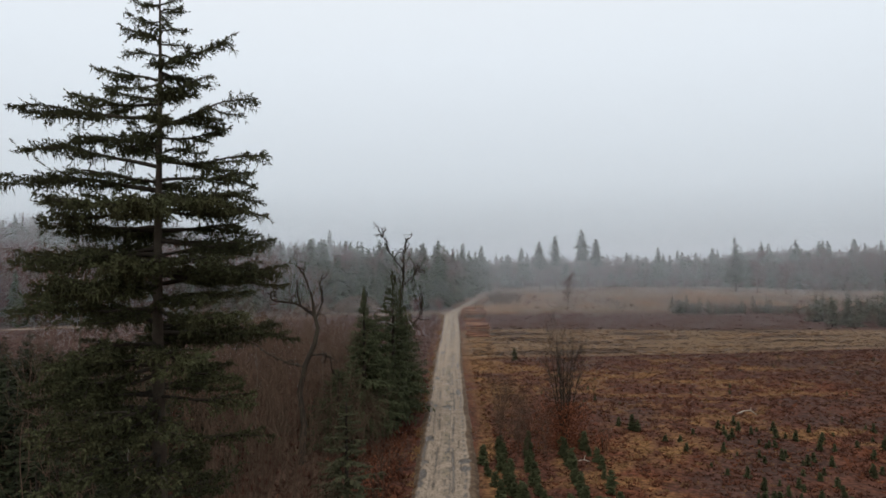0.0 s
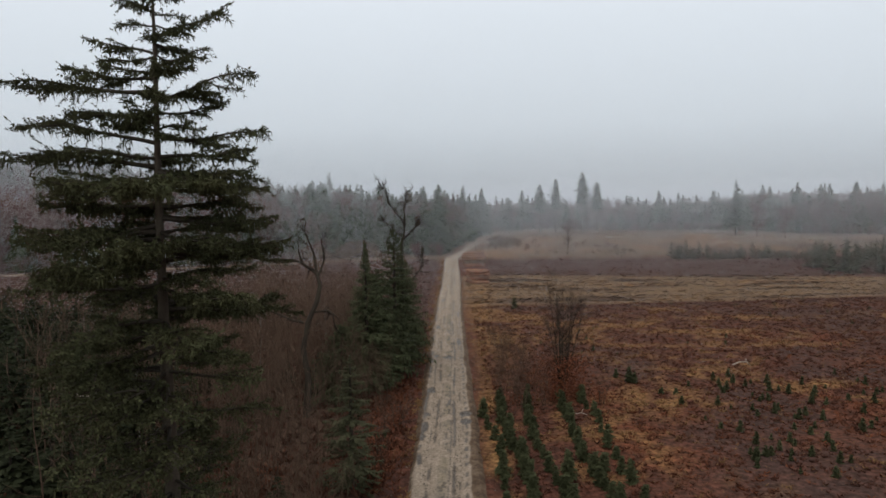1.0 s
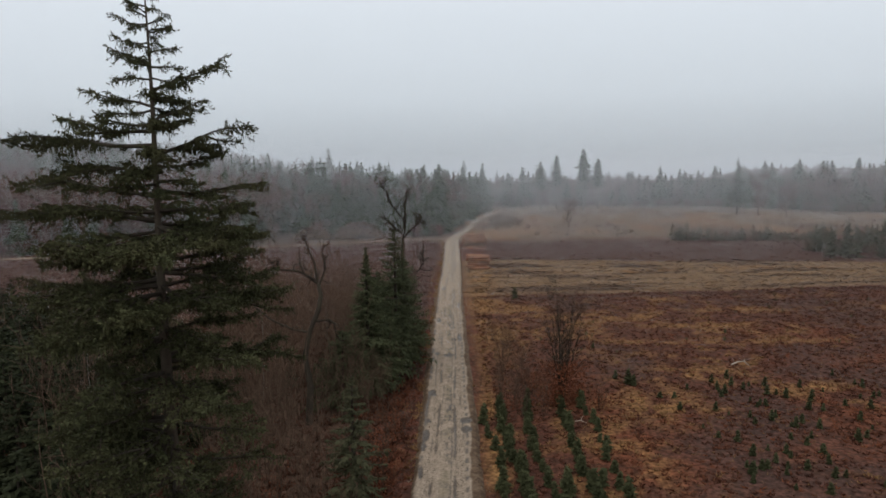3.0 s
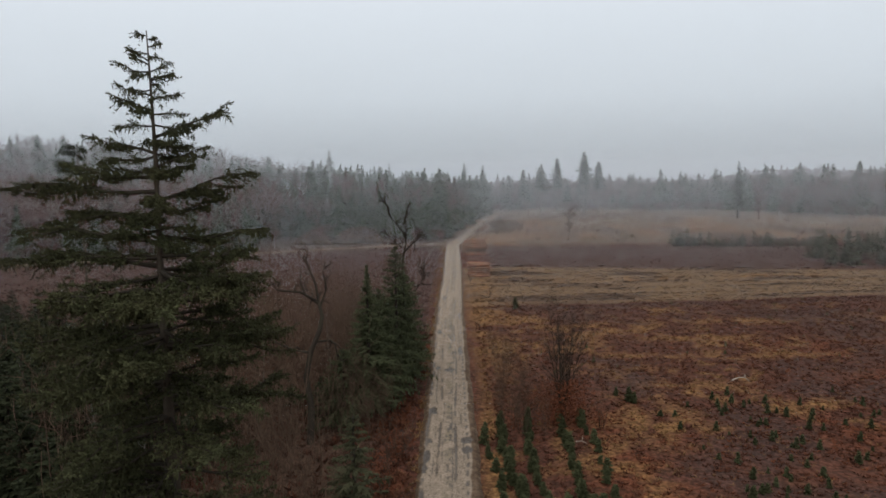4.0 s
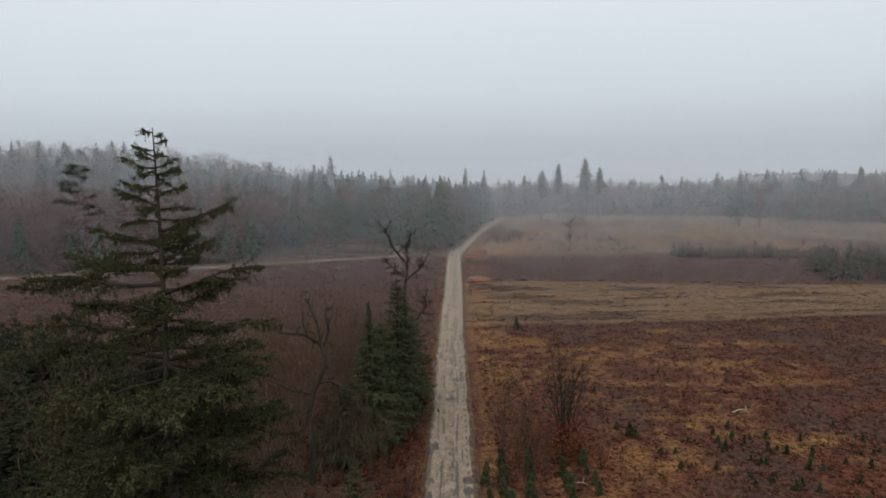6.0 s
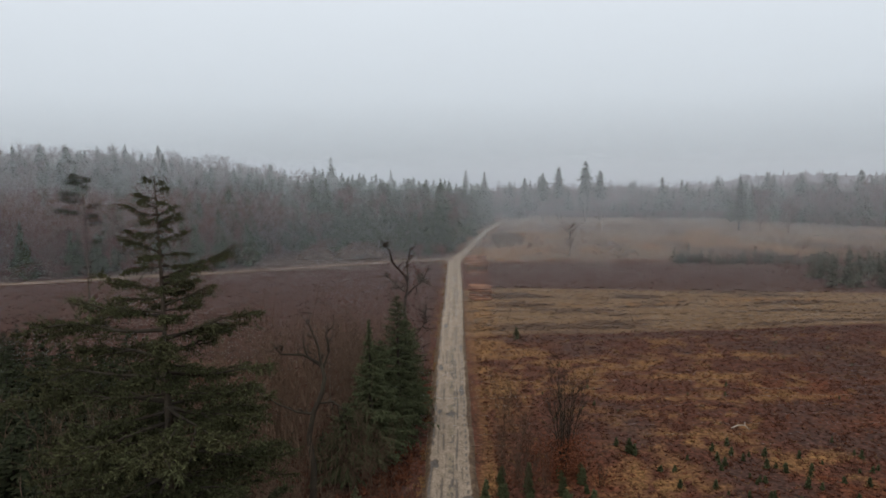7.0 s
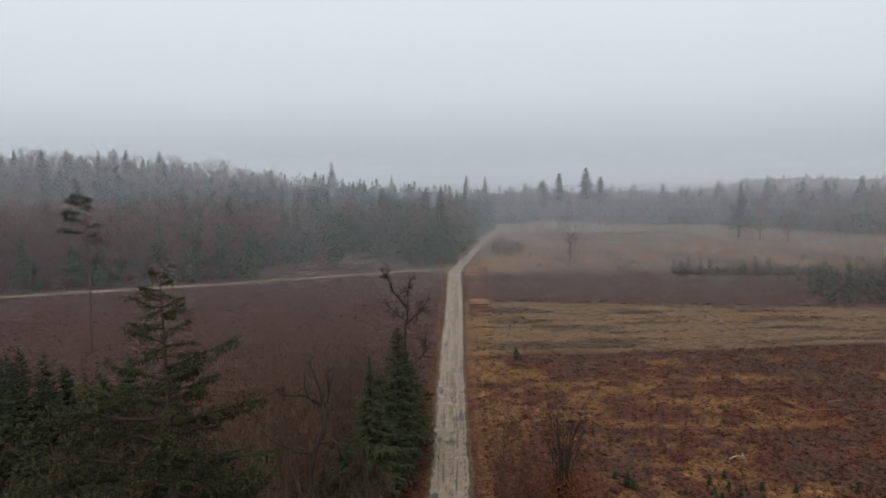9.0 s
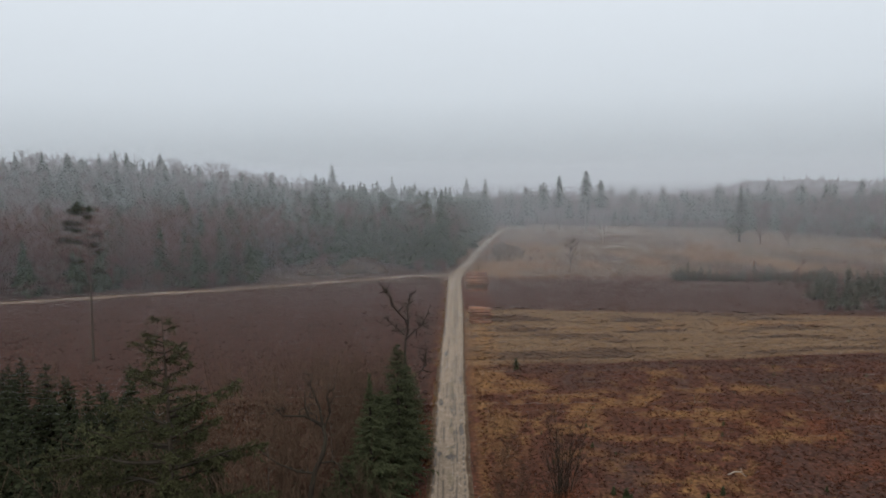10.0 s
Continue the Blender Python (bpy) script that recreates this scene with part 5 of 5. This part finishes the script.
shapes.append(tufts(rng, x, y, rng.uniform(0.3, 0.7, len(x)), 7, 0.8, 0.3, 1.0))
tagged(new("heather", mesh_of("heather", *joined(shapes), HEATHER)), "dark red-brown heather tufts covering the heath", "heather", kind="stuff")

shapes = []
x, y = field(rng, 26000, 1.8, 95, 22, 90, lambda x, y: covers(x, y)["straw"] * (1 - 0.6 * covers(x, y)["mown"]))
shapes.append(tufts(rng, x, y, rng.uniform(0.16, 0.38, len(x)), 8, 0.8, 0.22, 0.9))
x, y = field(rng, 9000, 2, 95, 86, 121, lambda x, y: covers(x, y)["mown"] * ease(patchy(x, y * 2.5, 5, 84), 0.5, 0.7))
shapes.append(tufts(rng, x, y, rng.uniform(0.12, 0.25, len(x)), 6, 0.9, 0.4, 0.6))
x, y = field(rng, 2500, -3.0, -1.7, 18, 160, lambda x, y: ease(patchy(x, y, 2.5, 85), 0.35, 0.6))
shapes.append(tufts(rng, x, y, rng.uniform(0.15, 0.35, len(x)), 8, 0.8, 0.2, 0.9))
x, y = field(rng, 20000, 2.2, 80, 22, 88, lambda x, y: (1 - covers(x, y)["mown"]) * (0.12 + 0.6 * ease(patchy(x, y, 0.9, 87), 0.45, 0.7)))
shapes.append(tufts(rng, x, y, rng.uniform(0.12, 0.3, len(x)), 4, 0.9, 0.2, 0.7))
tagged(new("dry_grass", mesh_of("dry_grass", *joined(shapes), STRAW)), "yellow-brown dry grass tussocks", "grass", kind="stuff")

shapes = []
x, y = field(rng, 26000, 2.6, 90, 22, 86, lambda x, y: 0.15 + 0.85 * covers(x, y)["rust"])
shapes.append(tufts(rng, x, y, rng.uniform(0.14, 0.36, len(x)), 5, 0.9, 0.35, 0.7))
x, y = field(rng, 3000, -6.5, -2.2, 18, 66, lambda x, y: ease(patchy(x, y, 3.0, 89), 0.4, 0.6))
shapes.append(tufts(rng, x, y, rng.uniform(0.2, 0.5, len(x)), 5, 0.9, 0.3, 0.8))
tagged(new("bracken", mesh_of("bracken", *joined(shapes), RUST_LEAF)), "dead rust-brown bracken and bent grass", "bracken", kind="stuff")

shapes = []
x, y = field(rng, 16000, 12, 140, 157, 320, lambda x, y: 0.9 * covers(x, y)["pale"])
shapes.append(tufts(rng, x, y, rng.uniform(0.15, 0.38, len(x)), 4, 0.9, 0.35, 0.5))
x, y = field(rng, 9000, 2, 95, 86, 121, lambda x, y: covers(x, y)["mown"])
shapes.append(tufts(rng, x, y, rng.uniform(0.12, 0.3, len(x)), 4, 0.9, 0.35, 0.6))
tagged(new("bleached_grass", mesh_of("bleached_grass", *joined(shapes), BLEACHED)), "short bleached grass on the cleared fields", "grass", kind="stuff")


def brash(n, x0, x1, y0, y1, keep, long, thick):
    """Cut twigs and sticks left lying in rows."""
    x, y = field(rng, n, x0, x1, y0, y1, keep)
    k = len(x)
    d = np.column_stack([rng.choice([-1.0, 1.0], k), rng.normal(0, 0.25, k), rng.normal(0.04, 0.05, k)])
    p = np.column_stack([x, y, land(x, y) + 0.06])
    return blades(p, d, rng.uniform(0.3, 1.0, k) * long, thick, rng, np.tile([0.0, 0.7, 1.0], (k, 1)))


rows = lambda x, y: 0.15 * covers(x, y)["mown"] + covers(x, y)["rake"]
tagged(new("brash", mesh_of("brash", *joined([brash(9000, 3, 95, 86, 121, rows, 1.6, 0.10), brash(1500, 8, 100, 106, 124, lambda x, y: np.exp(-((y - (121.6 - 0.13 * (x - 7))) / 0.35) ** 2), 2.5, 0.3), brash(900, 12, 140, 158, 310, lambda x, y: 0.5 * covers(x, y)["pale"], 1.6, 0.08), brash(3000, 2.5, 80, 24, 86, lambda x, y: 0.6 + 0 * x, 0.9, 0.05)]), BRASH)), "dark cut twigs lying in rows on the fields", "brash", kind="stuff")
pale_rows = lambda x, y: covers(x, y)["mown"] * ease(patchy(x * 0.12, y * 1.2, 1.4, 96), 0.55, 0.72)
tagged(new("pale_brash", mesh_of("pale_brash", *joined([brash(3500, 3, 95, 86, 121, pale_rows, 2.0, 0.10), brash(1200, 12, 140, 158, 310, lambda x, y: 0.3 * covers(x, y)["pale"], 1.8, 0.08), brash(2200, 2.5, 80, 24, 86, lambda x, y: 0.5 + 0 * x, 0.7, 0.035)]), STRAW)), "pale straw and sticks lying on the fields", "brash", kind="stuff")

# ---- timber ----
def log_mesh(rng, length, radius, side=LOG_SIDE, end=LOG_END):
    n = 10
    q = np.arange(n) * 2 * math.pi / n
    ring = np.column_stack([np.cos(q), np.sin(q)]) * (1 + rng.normal(0, 0.04, (n, 1)))
    V = np.concatenate([np.column_stack([np.full(n, s * length / 2), ring * radius * r]) for s, r in ((-1, 1.06), (1, 0.94))] + [[(-length / 2, 0, 0), (length / 2, 0, 0)]])
    F, M = [], []
    for i in range(n):
        j = (i + 1) % n
        F += [(i, j, n + j), (i, n + j, n + i), (2 * n, j, i), (2 * n + 1, n + i, n + j)]
        M += [0, 0, 1, 1]
    return mesh_of("log", V, F, [side, end], M)


rng = R(600)
# thin HEAP_SIDE logs put the shade of the gaps between logs into colour
LOGS = [log_mesh(rng, 3.2, r, m) for r, m in ((0.15, LOG_SIDE), (0.17, LOG_SIDE), (0.19, LOG_SIDE), (0.12, HEAP_SIDE), (0.13, LOG_SIDE))]
LONG_LOGS = [log_mesh(rng, 4.6, r, m) for r, m in ((0.15, LOG_SIDE), (0.17, LOG_SIDE), (0.19, LOG_SIDE), (0.12, HEAP_SIDE))]
HEAP_LOGS = [log_mesh(rng, 3.0, r, HEAP_SIDE, e) for r, e in ((0.14, HEAP_SIDE), (0.13, PALE_END), (0.16, PALE_END), (0.12, HEAP_SIDE))]


def stack(x, y, deep, high, along, label, name, meshes):
    """Logs laid side by side and layer on layer; along: bearing of the logs' length."""
    ob = thing(name, pose(x, y, ground_at(x, y), 0, 0, along), label, "log pile")
    step = 0.44
    for row in range(int(high / 0.33)):
        width = deep - row * 0.34
        for i in range(int(width / step)):
            q = -width / 2 + i * step + rng.uniform(-0.03, 0.03)
            inside = 0 < row < int(high / 0.33) - 1 and 2 < i < int(width / step) - 3 and abs(q) > 0
            if inside and row < int(high / 0.33) - 2:
                continue
            z = 0.18 + row * 0.33 + rng.uniform(-0.03, 0.03)
            log = new("log", meshes[rng.integers(0, len(meshes))])
            log.parent = ob
            log.matrix_basis = pose(rng.normal(0, 0.25), q, z + rng.uniform(-0.07, 0.07), 0, rng.uniform(-1.5, 1.5), rng.uniform(-4, 4) + 180 * (rng.random() < 0.5))
    return ob


stack(4.8, 112.0, 6.4, 2.1, 0, "stack of orange peeled logs beside the track", "log_stack", LOGS)
stack(5.2, 143.4, 4.2, 2.0, 1, "low stack of long logs near the track junction", "log_stack", LONG_LOGS)
stack(5.2, 149.4, 4.4, 2.0, -2, "low stack of long logs near the track junction", "log_stack", LONG_LOGS)
stack(5.5, 156.0, 5.0, 2.0, 3, "low stack of long logs near the track junction", "log_stack", LONG_LOGS)


def heap(x, y, wide, high, label, count):
    """A rounded heap of logs whose sawn ends face the heath; the topmost lie too thick to count."""
    ob = thing("round_wood_heap", pose(x, y, ground_at(x, y)), label, "log pile")
    made, rest, mats = 0, [], []
    for row in range(int(high / 0.28)):
        half = wide / 2 * math.sqrt(max(0.0, 1 - (row * 0.28 / high) ** 1.6)) * rng.uniform(0.93, 1.0)
        for i in range(int(half * 2 / 0.31)):
            if rng.random() < 0.12:
                continue
            me = HEAP_LOGS[rng.integers(0, 4)]
            m = pose(-half + i * 0.31 + rng.uniform(-0.1, 0.1), rng.uniform(-0.9, 0.5), 0.2 + row * 0.28 + rng.uniform(-0.08, 0.08), 0, rng.uniform(-10, 10), 90 + rng.normal(0, 16))
            made += 1
            if made > count:
                v = np.array([q.co for q in me.vertices])
                rest.append(plant((v, np.array([q.vertices[:] for q in me.polygons])), m))
                mats += [q.material_index * (me.materials[1] == PALE_END) for q in me.polygons]
                continue
            log = new("log", me)
            log.parent = ob
            log.matrix_basis = m
    if rest:
        top = new("topmost_logs", mesh_of("topmost_logs", *joined(rest), [HEAP_SIDE, PALE_END], mats))
        top.parent = ob
        tagged(top, kind="stuff")
    return ob


heap(-24.8, 169.0, 13.5, 4.2, "large heap of round logs, pale sawn ends showing", 300)
heap(-36.8, 167.8, 10.5, 2.9, "smaller heap of round logs beside the large one", 130)

k = 5200
sy = 26 + 64 * rng.random(k) ** 1.6
su = rng.normal(0, 0.55, k) + rng.choice([-0.35, 0.35, 0.0, 1.2, -1.2], k)
size = rng.uniform(0.02, 0.06, k)
sx = track_x(sy) + su
foot = np.column_stack([sx, sy, np.full(k, 0.03)])
a = rng.uniform(0, 6.28, k)
corner = [np.column_stack([np.cos(a + q) * size, np.sin(a + q) * size, 0 * a]) for q in (0, 2.1, 4.2)]
V = np.stack([foot + corner[0], foot + corner[1], foot + corner[2], foot + np.column_stack([0 * a, 0 * a, size * 0.8])], 1).reshape(-1, 3)
q = np.arange(k)[:, None] * 4
tagged(new("road_stones", mesh_of("road_stones", V, np.concatenate([q + [[0, 1, 3]], q + [[1, 2, 3]], q + [[2, 0, 3]]]), CLOD)), "loose stones and clods on the track", "gravel", kind="stuff")

# ---- loose dead wood ----
def fallen(x, y, line, r, label, turn=0):
    ob = thing("fallen_branch", pose(x, y, ground_at(x, y), 0, 0, turn), label, "dead wood", "fallen branches")
    q = len(line)
    part("stem", tube(np.array(line, float), np.linspace(r, r * 0.4, q), 6), DEADWOOD, ob, smooth=True)
    part("side_twig", tube(np.array([line[q // 2], np.array(line[q // 2]) + [0.15, 0.3, 0.15], np.array(line[q // 2]) + [0.2, 0.55, 0.1]]), [r * 0.5, r * 0.35, r * 0.15], 5), DEADWOOD, ob)


fallen(24.5, 52.1, [(-0.8, 0, 0.08), (-0.2, 0.1, 0.3), (0.3, 0, 0.34), (0.6, -0.35, 0.08)], 0.06, "bent bleached branch lying on the heath")
fallen(8.6, 39.3, [(-0.3, 0.25, 0.2), (0, 0, 0.35), (0.3, -0.25, 0.3)], 0.03, "pale broken branch among saplings")
fallen(124, 322, [(-4, 0, 0.3), (0, 0.3, 0.5), (4, 0, 0.3)], 0.28, "pale felled trunk at the forest edge")
fallen(52, 204, [(-2.5, 1.2, 0.2), (0, 0, 0.3), (2.5, -1.2, 0.2)], 0.16, "pale felled trunk on the cleared knoll")
fallen(119, 208, [(-2.5, 0, 0.2), (0, 0, 0.3), (2.5, 0, 0.2)], 0.22, "pale felled trunk at the forest edge")
post = thing("dead_stub", pose(49.6, 213, ground_at(49.6, 213) - 0.1), "pale dead tree stub on the knoll", "dead wood")
part("trunk", tube([(0, 0, 0), (0.05, 0, 2), (0, 0, 4.2)], [0.2, 0.16, 0.1], 7), DEADWOOD, post, smooth=True)
